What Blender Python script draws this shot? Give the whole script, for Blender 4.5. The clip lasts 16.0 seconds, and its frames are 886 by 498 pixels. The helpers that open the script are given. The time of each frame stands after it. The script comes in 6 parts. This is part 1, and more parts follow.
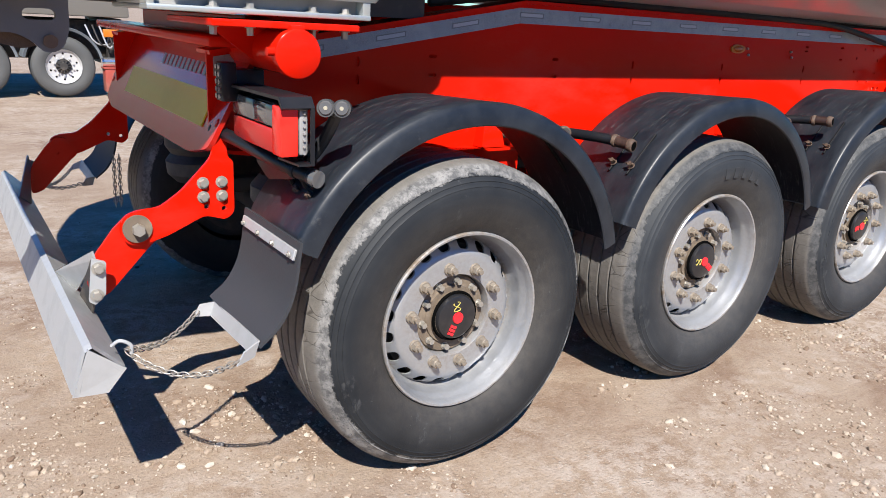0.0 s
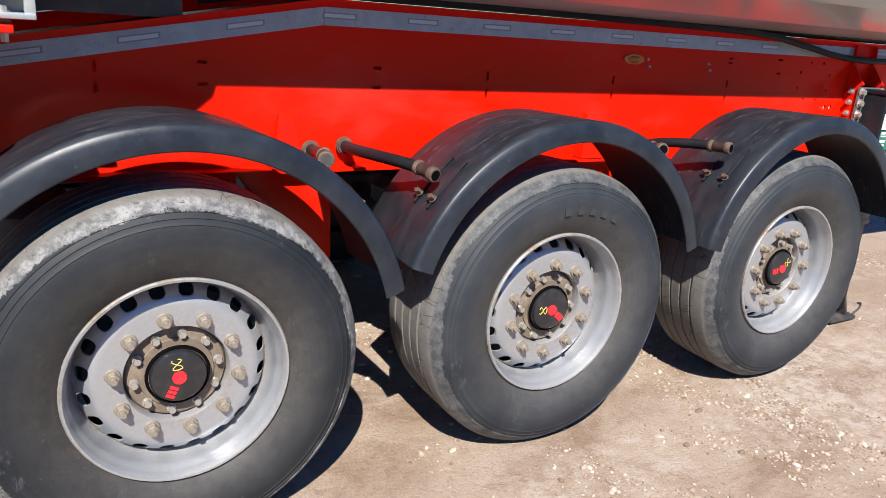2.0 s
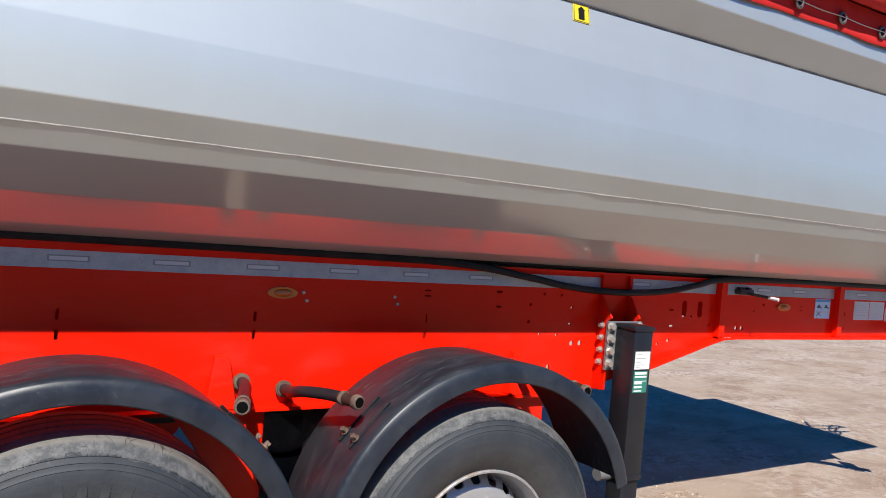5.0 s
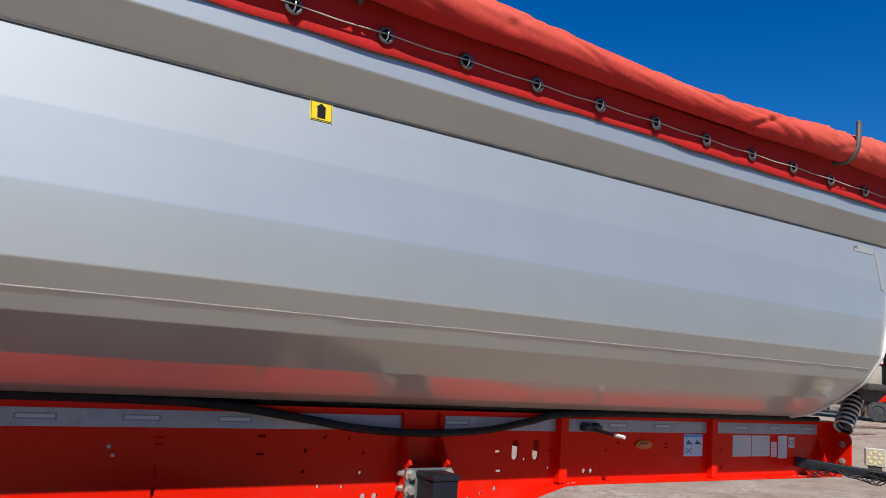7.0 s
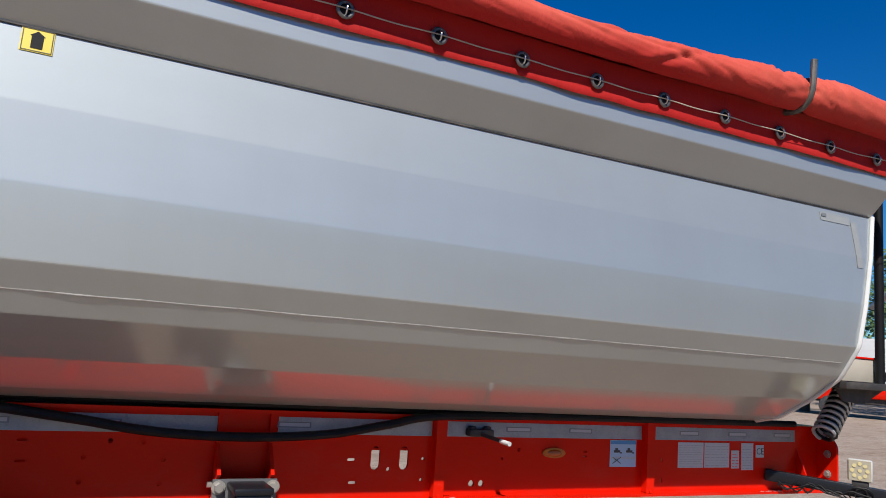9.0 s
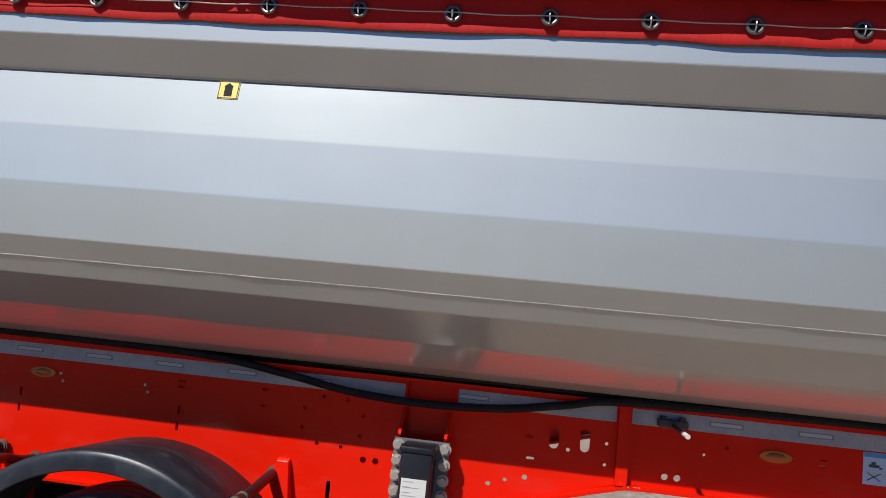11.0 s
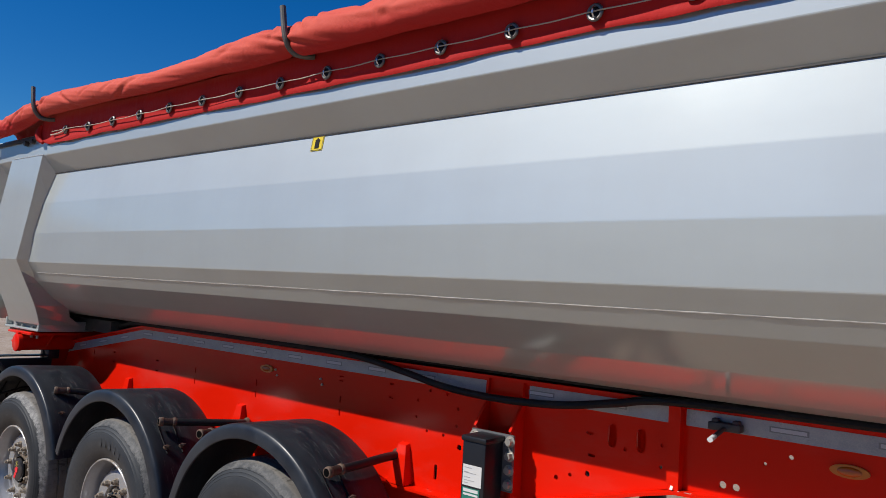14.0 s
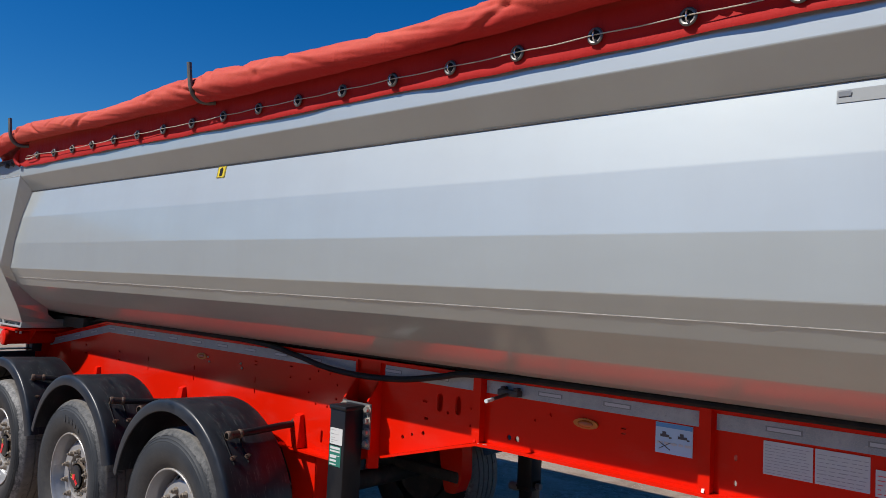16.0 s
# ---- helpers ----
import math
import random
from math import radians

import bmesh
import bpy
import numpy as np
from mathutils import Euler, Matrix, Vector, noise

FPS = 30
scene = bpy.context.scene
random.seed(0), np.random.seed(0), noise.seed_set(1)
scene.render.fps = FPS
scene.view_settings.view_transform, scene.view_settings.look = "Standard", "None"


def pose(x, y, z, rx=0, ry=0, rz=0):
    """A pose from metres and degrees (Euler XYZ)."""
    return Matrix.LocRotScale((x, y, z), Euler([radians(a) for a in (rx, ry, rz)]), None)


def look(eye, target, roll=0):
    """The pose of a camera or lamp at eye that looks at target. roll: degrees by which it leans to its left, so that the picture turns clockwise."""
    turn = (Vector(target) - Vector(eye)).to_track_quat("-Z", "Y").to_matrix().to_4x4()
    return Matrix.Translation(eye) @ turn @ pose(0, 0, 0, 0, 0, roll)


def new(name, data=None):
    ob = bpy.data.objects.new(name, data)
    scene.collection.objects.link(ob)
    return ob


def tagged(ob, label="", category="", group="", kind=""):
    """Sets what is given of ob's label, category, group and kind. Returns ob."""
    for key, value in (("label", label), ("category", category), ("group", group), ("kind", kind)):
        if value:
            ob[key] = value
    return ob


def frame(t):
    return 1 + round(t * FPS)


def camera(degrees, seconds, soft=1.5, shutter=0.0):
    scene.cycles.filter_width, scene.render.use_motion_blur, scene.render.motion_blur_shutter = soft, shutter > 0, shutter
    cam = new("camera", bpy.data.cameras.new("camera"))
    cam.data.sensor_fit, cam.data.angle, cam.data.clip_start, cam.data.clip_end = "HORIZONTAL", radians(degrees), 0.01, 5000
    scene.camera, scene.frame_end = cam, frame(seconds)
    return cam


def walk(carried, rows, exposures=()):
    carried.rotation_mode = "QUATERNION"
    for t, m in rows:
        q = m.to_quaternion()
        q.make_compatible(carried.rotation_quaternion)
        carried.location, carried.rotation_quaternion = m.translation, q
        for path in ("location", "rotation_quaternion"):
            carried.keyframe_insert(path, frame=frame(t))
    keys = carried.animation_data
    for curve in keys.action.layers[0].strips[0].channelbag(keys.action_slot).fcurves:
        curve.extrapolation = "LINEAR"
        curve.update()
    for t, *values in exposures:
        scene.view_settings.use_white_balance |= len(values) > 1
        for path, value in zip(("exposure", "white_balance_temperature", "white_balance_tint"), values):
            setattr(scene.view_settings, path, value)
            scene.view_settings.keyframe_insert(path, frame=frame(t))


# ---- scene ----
cam = camera(61.9, 16.0, soft=0.65)
PATH = [
    (0, (-1.326, -1.813, 1.433), (-0.231, -0.245, 0.848), 3.3),
    (0.5, (-1.082, -1.886, 1.455), (-0.038, -0.285, 0.868), 3.5),
    (1, (-0.865, -1.914, 1.47), (0.141, -0.294, 0.866), 3.9),
    (1.5, (-0.569, -1.868, 1.484), (0.421, -0.237, 0.883), 4.2),
    (2, (-0.325, -1.905, 1.511), (0.658, -0.272, 0.907), 4.5),
    (2.5, (-0.049, -2.006, 1.545), (0.925, -0.37, 0.932), 4.8),
    (3, (0.17, -2.066, 1.551), (1.145, -0.407, 1.006), 5.0),
    (3.5, (0.464, -2.002, 1.565), (1.452, -0.345, 1.037), 5.2),
    (4, (0.693, -1.997, 1.602), (1.683, -0.332, 1.105), 5.1),
    (4.5, (0.917, -2.06, 1.619), (1.92, -0.334, 1.497), 4.9),
    (5, (1.12, -2.122, 1.671), (2.135, -0.399, 1.618), 4.8),
    (5.2, (1.2, -2.128, 1.676), (2.214, -0.404, 1.713), 5.0),
    (7.3, (2.199, -2.159, 1.761), (3.237, -0.474, 2.049), 4.2),
    (7.5, (2.305, -2.146, 1.746), (3.339, -0.458, 2.035), 4.1),
    (8, (2.585, -2.053, 1.762), (3.598, -0.353, 2.049), 4.1),
    (8.2, (2.674, -2.046, 1.765), (3.682, -0.343, 2.051), 4.0),
    (10.3, (3.697, -2.312, 1.78), (3.957, -0.342, 2.003), 5.2),
    (10.5, (3.786, -2.317, 1.783), (3.907, -0.331, 1.992), 5.3),
    (11, (4.05, -2.409, 1.775), (3.777, -0.437, 1.962), 5.6),
    (11.5, (4.322, -2.428, 1.8), (3.667, -0.544, 1.95), 5.7),
    (12, (4.522, -2.313, 1.79), (3.567, -0.561, 1.926), 5.3),
    (12.5, (4.71, -2.149, 1.816), (3.649, -0.459, 1.95), 4.6),
    (13, (4.97, -2.037, 1.834), (3.73, -0.471, 1.948), 4.3),
    (13.5, (5.201, -2.023, 1.847), (3.891, -0.516, 1.964), 3.8),
    (14, (5.456, -2.103, 1.864), (4.17, -0.577, 1.987), 3.3),
    (14.5, (5.722, -2.106, 1.877), (4.435, -0.58, 2.01), 3.0),
    (15, (6.014, -2.06, 1.901), (4.701, -0.556, 2.027), 2.9),
    (15.5, (6.265, -2.105, 1.91), (4.945, -0.606, 2.028), 2.6),
    (16, (6.517, -2.208, 1.919), (5.198, -0.709, 2.025), 2.6),
]
LIGHTNESS = [(0, 0.90), (1.0, 0.92), (2.0, 1.02), (3.0, 1.09), (4.0, 1.06), (5.2, 0.80), (7.3, 0.40), (8.2, 0.38), (10.3, 0.18), (16, 0.19)]
walk(cam, [(t, look(e, g, r)) for t, e, g, r in PATH], LIGHTNESS)

# ---- light ----
SUN_WAY = Vector((0.45, 0.82, -1.0)).normalized()          # the way the sunlight travels
elev = math.asin(-SUN_WAY.z)
world = bpy.data.worlds.new("sky")
scene.world = world
world.use_nodes = True
wn = world.node_tree.nodes
sky = wn.new("ShaderNodeTexSky")
sky.sky_type, sky.sun_disc = "NISHITA", False
sky.sun_elevation = elev
sky.sun_rotation = math.atan2(-SUN_WAY.x, -SUN_WAY.y)
sky.air_density, sky.dust_density, sky.ozone_density = 1.0, 0.1, 3.0
wn["Background"].inputs["Strength"].default_value = 0.055
deep = wn.new("ShaderNodeHueSaturation")                    # the clear, deep blue of the day
deep.inputs["Saturation"].default_value = 1.46
world.node_tree.links.new(sky.outputs["Color"], deep.inputs["Color"])
tone = wn.new("ShaderNodeMix")
tone.data_type, tone.blend_type = "RGBA", "MULTIPLY"
tone.inputs[0].default_value, tone.inputs[7].default_value = 1.0, (0.69, 1.10, 1.42, 1)
world.node_tree.links.new(deep.outputs["Color"], tone.inputs[6])
world.node_tree.links.new(tone.outputs[2], wn["Background"].inputs["Color"])
lamp = bpy.data.lights.new("sun", "SUN")
lamp.energy, lamp.angle, lamp.color = 5.0, radians(0.5), (1.0, 0.955, 0.89)
sun = new("sun", lamp)
sun.matrix_world = look(Vector((0, 0, 0)) - SUN_WAY * 30, (0, 0, 0))


# ---- materials ----
class Mat:
    """A node material with short helpers."""

    def __init__(self, name, color=(0.5, 0.5, 0.5), rough=0.5, metal=0.0, **more):
        self.m = bpy.data.materials.new(name)
        self.m.use_nodes = True
        self.n, self.l = self.m.node_tree.nodes, self.m.node_tree.links
        self.b = self.n["Principled BSDF"]
        self.set("Base Color", (*color, 1)), self.set("Roughness", rough), self.set("Metallic", metal)
        for k, v in more.items():
            self.set(k.replace("_", " "), v)
        self.co = self.n.new("ShaderNodeTexCoord").outputs["Object"]

    def set(self, name, v):
        if hasattr(v, "is_linked"):
            self.l.new(v, self.b.inputs[name])
        else:
            self.b.inputs[name].default_value = v

    def mapped(self, scale, co=None):
        mp = self.n.new("ShaderNodeMapping")
        mp.inputs["Scale"].default_value = scale
        self.l.new(co or self.co, mp.inputs["Vector"])
        return mp.outputs["Vector"]

    def noise(self, scale, detail=4, rough=0.55, co=None, distort=0.0):
        t = self.n.new("ShaderNodeTexNoise")
        t.inputs["Scale"].default_value, t.inputs["Detail"].default_value = scale, detail
        t.inputs["Roughness"].default_value, t.inputs["Distortion"].default_value = rough, distort
        self.l.new(co or self.co, t.inputs["Vector"])
        return t.outputs["Fac"]

    def voronoi(self, scale, co=None, out="Distance"):
        t = self.n.new("ShaderNodeTexVoronoi")
        t.inputs["Scale"].default_value = scale
        self.l.new(co or self.co, t.inputs["Vector"])
        return t.outputs[out]

    def ramp(self, fac, stops):
        r = self.n.new("ShaderNodeValToRGB")
        e = r.color_ramp.elements
        while len(e) < len(stops):
            e.new(0.5)
        for k, (p, c) in enumerate(stops):
            e[k].position = p
            e[k].color = (c, c, c, 1) if isinstance(c, (int, float)) else (*c, 1)
        self.l.new(fac, r.inputs["Fac"])
        return r.outputs["Color"]

    def mix(self, fac, a, b, mode="MIX"):
        x = self.n.new("ShaderNodeMix")
        x.data_type, x.blend_type = "RGBA", mode
        for sock, v in ((x.inputs[0], fac), (x.inputs[6], a), (x.inputs[7], b)):
            if hasattr(v, "is_linked"):
                self.l.new(v, sock)
            elif isinstance(v, (int, float)):
                sock.default_value = v
            else:
                sock.default_value = (*v, 1)
        return x.outputs[2]

    def math(self, op, a, b=0.0):
        x = self.n.new("ShaderNodeMath")
        x.operation = op
        for sock, v in ((x.inputs[0], a), (x.inputs[1], b)):
            if hasattr(v, "is_linked"):
                self.l.new(v, sock)
            else:
                sock.default_value = v
        return x.outputs[0]

    def bump(self, h, strength=0.3, dist=0.01):
        b = self.n.new("ShaderNodeBump")
        b.inputs["Strength"].default_value, b.inputs["Distance"].default_value = strength, dist
        self.l.new(h, b.inputs["Height"])
        self.l.new(b.outputs["Normal"], self.b.inputs["Normal"])

    def xyz(self):
        s = self.n.new("ShaderNodeSeparateXYZ")
        self.l.new(self.co, s.inputs[0])
        return s.outputs


def paint(name, color, rough=0.3, metal=0.0, dirt=(0.25, 0.2, 0.16), amount=0.25, bump=0.04, scale=3.0, coat=0.0, spec=0.5):
    """Painted or plastic surface with dust in patches and fine relief."""
    k = Mat(name, color, rough, metal, Coat_Weight=coat, Coat_Roughness=0.08, Specular_IOR_Level=spec)
    big, fine = k.noise(scale, 5, 0.6), k.noise(scale * 22, 3)
    mask = k.math("MULTIPLY", k.ramp(big, [(0.48, 0.0), (0.8, 1.0)]), amount)
    k.set("Base Color", k.mix(mask, color, dirt))
    k.set("Roughness", k.math("ADD", k.math("MULTIPLY", fine, 0.12), k.math("ADD", k.math("MULTIPLY", mask, 0.5), rough - 0.06)))
    if bump:
        k.bump(fine, bump, 0.004)
    return k.m


def red_paint():
    """Glossy red with faint waviness, thin dust and a few pale scratches."""
    k = Mat("red_paint", (0.65, 0.0100, 0.0018), 0.20, Specular_IOR_Level=0.12)
    big, fine = k.noise(2.0, 5, 0.6), k.noise(44.0, 3)
    dust = k.math("MULTIPLY", k.ramp(k.noise(3.5, 7, 0.7, k.mapped((0.6, 1.0, 1.5))), [(0.52, 0.0), (0.80, 1.0)]), 0.10)
    line = k.ramp(k.noise(24.0, 8, 0.8, k.mapped((0.15, 1.0, 1.0)), 0.8), [(0.665, 0.0), (0.690, 1.0)])
    line = k.math("MULTIPLY", line, k.ramp(k.noise(2.6, 3), [(0.52, 0.0), (0.62, 0.5)]))
    chip = k.ramp(k.noise(95.0, 4, 0.7), [(0.735, 0.0), (0.755, 0.6)])
    col = k.mix(dust, k.mix(big, (0.57, 0.0085, 0.0016), (0.65, 0.0105, 0.0018)), (0.25, 0.20, 0.16))
    col = k.mix(line, col, (0.62, 0.10, 0.07))
    k.set("Base Color", k.mix(k.math("MULTIPLY", chip, k.ramp(big, [(0.5, 0.0), (0.65, 1.0)])), col, (0.30, 0.10, 0.07)))
    k.set("Roughness", k.math("ADD", k.math("MULTIPLY", fine, 0.10), k.math("ADD", k.math("MULTIPLY", dust, 0.8), 0.14)))
    k.bump(k.math("ADD", k.noise(3.2, 2), k.math("MULTIPLY", fine, 0.03)), 0.10, 0.008)
    return k.m


RED = red_paint()
RED_GLOSS = paint("red_gloss", (0.50, 0.010, 0.004), 0.12, amount=0.08, bump=0.02, scale=4.0, coat=0.0, spec=0.45)
BLACK = paint("black_paint", (0.010, 0.011, 0.014), 0.36, amount=0.05, bump=0.06, scale=6.0, spec=0.3)
FLAP = paint("flap_rubber", (0.036, 0.038, 0.043), 0.6, amount=0.12, dirt=(0.08, 0.075, 0.07), bump=0.06, scale=7.0, spec=0.3)
LOCK = paint("lock_steel", (0.13, 0.13, 0.135), 0.5, 0.2, amount=0.4, bump=0.08, scale=7)
INK_DEEP = paint("print_black", (0.008, 0.008, 0.009), 0.6, amount=0.0, bump=0, spec=0.15)


def scuffed_plastic():
    k = Mat("black_plastic", (0.02, 0.02, 0.02), 0.4, Specular_IOR_Level=0.35)
    big, mid = k.noise(3.2, 5, 0.65), k.noise(30.0, 4, 0.6)
    streak = k.noise(55.0, 6, 0.75, k.mapped((0.35, 0.9, 0.35)))
    scr = k.math("MULTIPLY", k.ramp(streak, [(0.58, 0.0), (0.66, 1.0)]), k.ramp(big, [(0.42, 0.0), (0.62, 1.0)]))
    haze = k.ramp(k.noise(9.0, 6, 0.7, k.mapped((0.5, 1.4, 0.5))), [(0.40, 0.0), (0.72, 1.0)])
    col = k.mix(k.math("MULTIPLY", haze, 0.75), (0.0105, 0.0135, 0.0190), (0.031, 0.036, 0.044))
    crown = k.ramp(k.xyz()[1], [(-0.045, 0.0), (-0.020, 1.0)])         # gravel scars lie on the crown, the cheek is clean
    scar = k.math("MULTIPLY", k.ramp(k.noise(70.0, 7, 0.8, k.mapped((0.12, 1.0, 0.12))), [(0.565, 0.0), (0.64, 1.0)]), k.ramp(k.noise(1.7, 3), [(0.36, 0.0), (0.54, 1.0)]))
    col = k.mix(k.math("MULTIPLY", scr, k.math("ADD", 0.12, k.math("MULTIPLY", crown, 0.25))), col, (0.20, 0.19, 0.18))
    k.set("Base Color", k.mix(k.math("MULTIPLY", scar, k.math("MULTIPLY", crown, 0.38)), col, (0.25, 0.26, 0.25)))
    k.set("Roughness", k.math("ADD", 0.33, k.math("MULTIPLY", k.math("ADD", haze, scr), 0.16)))
    k.bump(k.math("ADD", mid, scr), 0.10, 0.002)
    return k.m


PLASTIC = scuffed_plastic()
# near black that stands for the shade inside open ends, holes and gaps
HOLLOW = Mat("hollow_dark", (0.004, 0.004, 0.004), 1.0, Specular_IOR_Level=0.0).m
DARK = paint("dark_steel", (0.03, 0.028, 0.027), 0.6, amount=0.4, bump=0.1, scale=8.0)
RUST = paint("worn_steel", (0.10, 0.066, 0.048), 0.62, 0.3, dirt=(0.26, 0.17, 0.11), amount=0.8, bump=0.25, scale=14.0)
CLAMP = paint("clamp_steel", (0.085, 0.055, 0.040), 0.6, 0.1, dirt=(0.23, 0.155, 0.105), amount=0.8, bump=0.3, scale=40.0)
SLEEVE = paint("sleeve_steel", (0.040, 0.022, 0.018), 0.36, 0.2, dirt=(0.16, 0.095, 0.07), amount=0.55, bump=0.2, scale=26.0)
ZINC = paint("galvanised", (0.44, 0.45, 0.455), 0.42, 0.35, dirt=(0.30, 0.29, 0.27), amount=0.5, bump=0.1, scale=9.0)
BOLT = paint("bolt_zinc", (0.42, 0.40, 0.36), 0.4, 0.6, dirt=(0.3, 0.24, 0.17), amount=0.6, bump=0.1, scale=30.0)
NUT = paint("nut_steel", (0.255, 0.220, 0.178), 0.5, 0.3, dirt=(0.21, 0.145, 0.09), amount=0.85, bump=0.15, scale=40.0)
RUBBER = paint("rubber", (0.028, 0.029, 0.031), 0.55, amount=0.35, dirt=(0.2, 0.18, 0.15), bump=0.12, scale=9.0)
HOSE = paint("hose_rubber", (0.007, 0.007, 0.008), 0.5, amount=0.06, bump=0.05, scale=12.0, spec=0.2)
def tape_film():
    """Grey reflective film with a fine honeycomb and rubbed patches."""
    k = Mat("reflective_tape", (0.26, 0.29, 0.305), 0.35, 0.2)
    cell = k.n.new("ShaderNodeTexVoronoi")
    cell.feature = "DISTANCE_TO_EDGE"
    cell.inputs["Scale"].default_value = 130.0
    k.l.new(k.co, cell.inputs["Vector"])
    net = k.ramp(cell.outputs["Distance"], [(0.02, 1.0), (0.10, 0.0)])
    rub = k.ramp(k.noise(9.0, 6, 0.72), [(0.42, 0.0), (0.66, 1.0)])
    col = k.mix(rub, (0.235, 0.270, 0.295), (0.335, 0.370, 0.395))
    col = k.mix(k.math("MULTIPLY", net, 0.55), col, (0.36, 0.38, 0.39))
    k.set("Base Color", k.mix(k.math("MULTIPLY", k.ramp(k.noise(40.0, 5, 0.7), [(0.6, 0.0), (0.7, 1.0)]), 0.5), col, (0.13, 0.12, 0.115)))
    k.bump(net, 0.1, 0.002)
    return k.m


TAPE = tape_film()
TAPE_PRINT = paint("tape_print", (0.44, 0.46, 0.48), 0.4, amount=0.1, bump=0)
TAPE_EDGE = paint("tape_print_edge", (0.16, 0.175, 0.19), 0.4, amount=0.1, bump=0)
PAPER = paint("label_white", (0.55, 0.55, 0.535), 0.5, amount=0.2, bump=0)
INK = paint("print_dark", (0.05, 0.05, 0.055), 0.5, amount=0.1, bump=0)
INKGREY = paint("print_grey", (0.33, 0.33, 0.335), 0.5, amount=0.1, bump=0)
BLUE = paint("label_blue", (0.08, 0.28, 0.55), 0.4, amount=0.1, bump=0)
PALEBLUE = paint("label_pale_blue", (0.42, 0.58, 0.72), 0.4, amount=0.1, bump=0)
GREEN = paint("label_green", (0.02, 0.15, 0.11), 0.4, amount=0.1, bump=0)
YELLOW = paint("sticker_yellow", (0.58, 0.44, 0.012), 0.4, amount=0.08, bump=0)
PLATE_YELLOW = paint("plate_yellow", (0.66, 0.50, 0.035), 0.35, amount=0.2, bump=0, coat=0.0, spec=0.2)
CAP = paint("cap_black", (0.016, 0.016, 0.018), 0.32, amount=0.1, bump=0.02, scale=20)
CAP_RED = paint("cap_red", (0.75, 0.02, 0.03), 0.35, amount=0.05, bump=0)
GOLD = paint("cap_gold", (0.50, 0.42, 0.10), 0.35, amount=0.05, bump=0)
ROPE = paint("rope", (0.40, 0.345, 0.27), 0.8, amount=0.3, bump=0.2, scale=40)
EYELET = paint("eyelet_metal", (0.15, 0.147, 0.14), 0.35, 0.7, amount=0.3, bump=0)
CHAIN = paint("chain_steel", (0.30, 0.28, 0.25), 0.5, 0.5, amount=0.5, bump=0.1, scale=40)
WELD = paint("weld_bead", (0.33, 0.315, 0.295), 0.5, 0.3, dirt=(0.12, 0.11, 0.10), amount=0.8, bump=0.1, scale=20)
POST = paint("dull_post", (0.095, 0.092, 0.085), 0.5, 0.4, amount=0.5, bump=0.1, scale=15)
CHROME = paint("bright_steel", (0.7, 0.7, 0.7), 0.2, 0.9, amount=0.2, bump=0)
LENS_WHITE = paint("lens_clear", (0.085, 0.088, 0.092), 0.12, amount=0.2, bump=0, coat=0.6)
LENS_RED = paint("lens_red", (0.80, 0.02, 0.012), 0.15, amount=0.12, bump=0, coat=0.1)
LENS_DARKRED = paint("lens_dark_red", (0.46, 0.018, 0.016), 0.2, amount=0.35, bump=0, coat=0.05, spec=0.3)
AMBER_RIM = paint("amber_rim", (0.52, 0.145, 0.008), 0.35, amount=0.15, bump=0)
LENS_AMBER = paint("lens_amber", (0.40, 0.085, 0.003), 0.2, amount=0.2, bump=0, coat=0.5)
DIODE = paint("diode_glass", (0.58, 0.50, 0.26), 0.25, amount=0.1, bump=0, coat=0.4)
LED = paint("led_lens", (0.36, 0.33, 0.25), 0.25, amount=0.1, bump=0, coat=0.4)
GREYSTEEL = paint("grey_steel", (0.30, 0.295, 0.29), 0.5, 0.2, amount=0.4, bump=0.08, scale=7)
TANSTEEL = paint("tan_panel", (0.42, 0.38, 0.31), 0.5, 0.0, amount=0.4, bump=0.05, scale=5)


def silver_paint():
    """Metallic flake paint: a broad lobe under a tighter one, thin dust in upright streaks."""
    k = Mat("silver_paint", (0.60, 0.61, 0.61), 0.25, 0.95)
    co = k.mapped((0.35, 1.0, 1.0))
    wide, mid, fine = k.noise(1.3, 3, 0.5, co), k.noise(7.0, 4, 0.6, co), k.noise(260.0, 2)
    dust = k.ramp(k.noise(3.2, 6, 0.65, k.mapped((1.0, 1.0, 0.22))), [(0.42, 0.0), (0.80, 1.0)])
    col = k.mix(k.math("MULTIPLY", dust, 0.30), k.mix(mid, (0.482, 0.517, 0.512), (0.526, 0.563, 0.556)), (0.44, 0.45, 0.43))
    k.set("Base Color", col)
    k.set("Roughness", k.math("ADD", k.math("MULTIPLY", mid, 0.02), k.math("ADD", k.math("MULTIPLY", dust, 0.03), 0.112)))
    k.bump(k.math("ADD", wide, k.math("MULTIPLY", fine, 0.004)), 0.035, 0.010)
    flake = k.n.new("ShaderNodeBsdfPrincipled")
    flake.inputs["Metallic"].default_value, flake.inputs["Roughness"].default_value = 0.68, 0.68
    k.l.new(k.mix(1.0, col, (0.94, 0.94, 0.94), "MULTIPLY"), flake.inputs["Base Color"])
    both = k.n.new("ShaderNodeMixShader")
    both.inputs[0].default_value = 0.65
    k.l.new(k.b.outputs[0], both.inputs[1]), k.l.new(flake.outputs[0], both.inputs[2])
    k.l.new(both.outputs[0], k.n["Material Output"].inputs["Surface"])
    return k.m


SILVER = silver_paint()


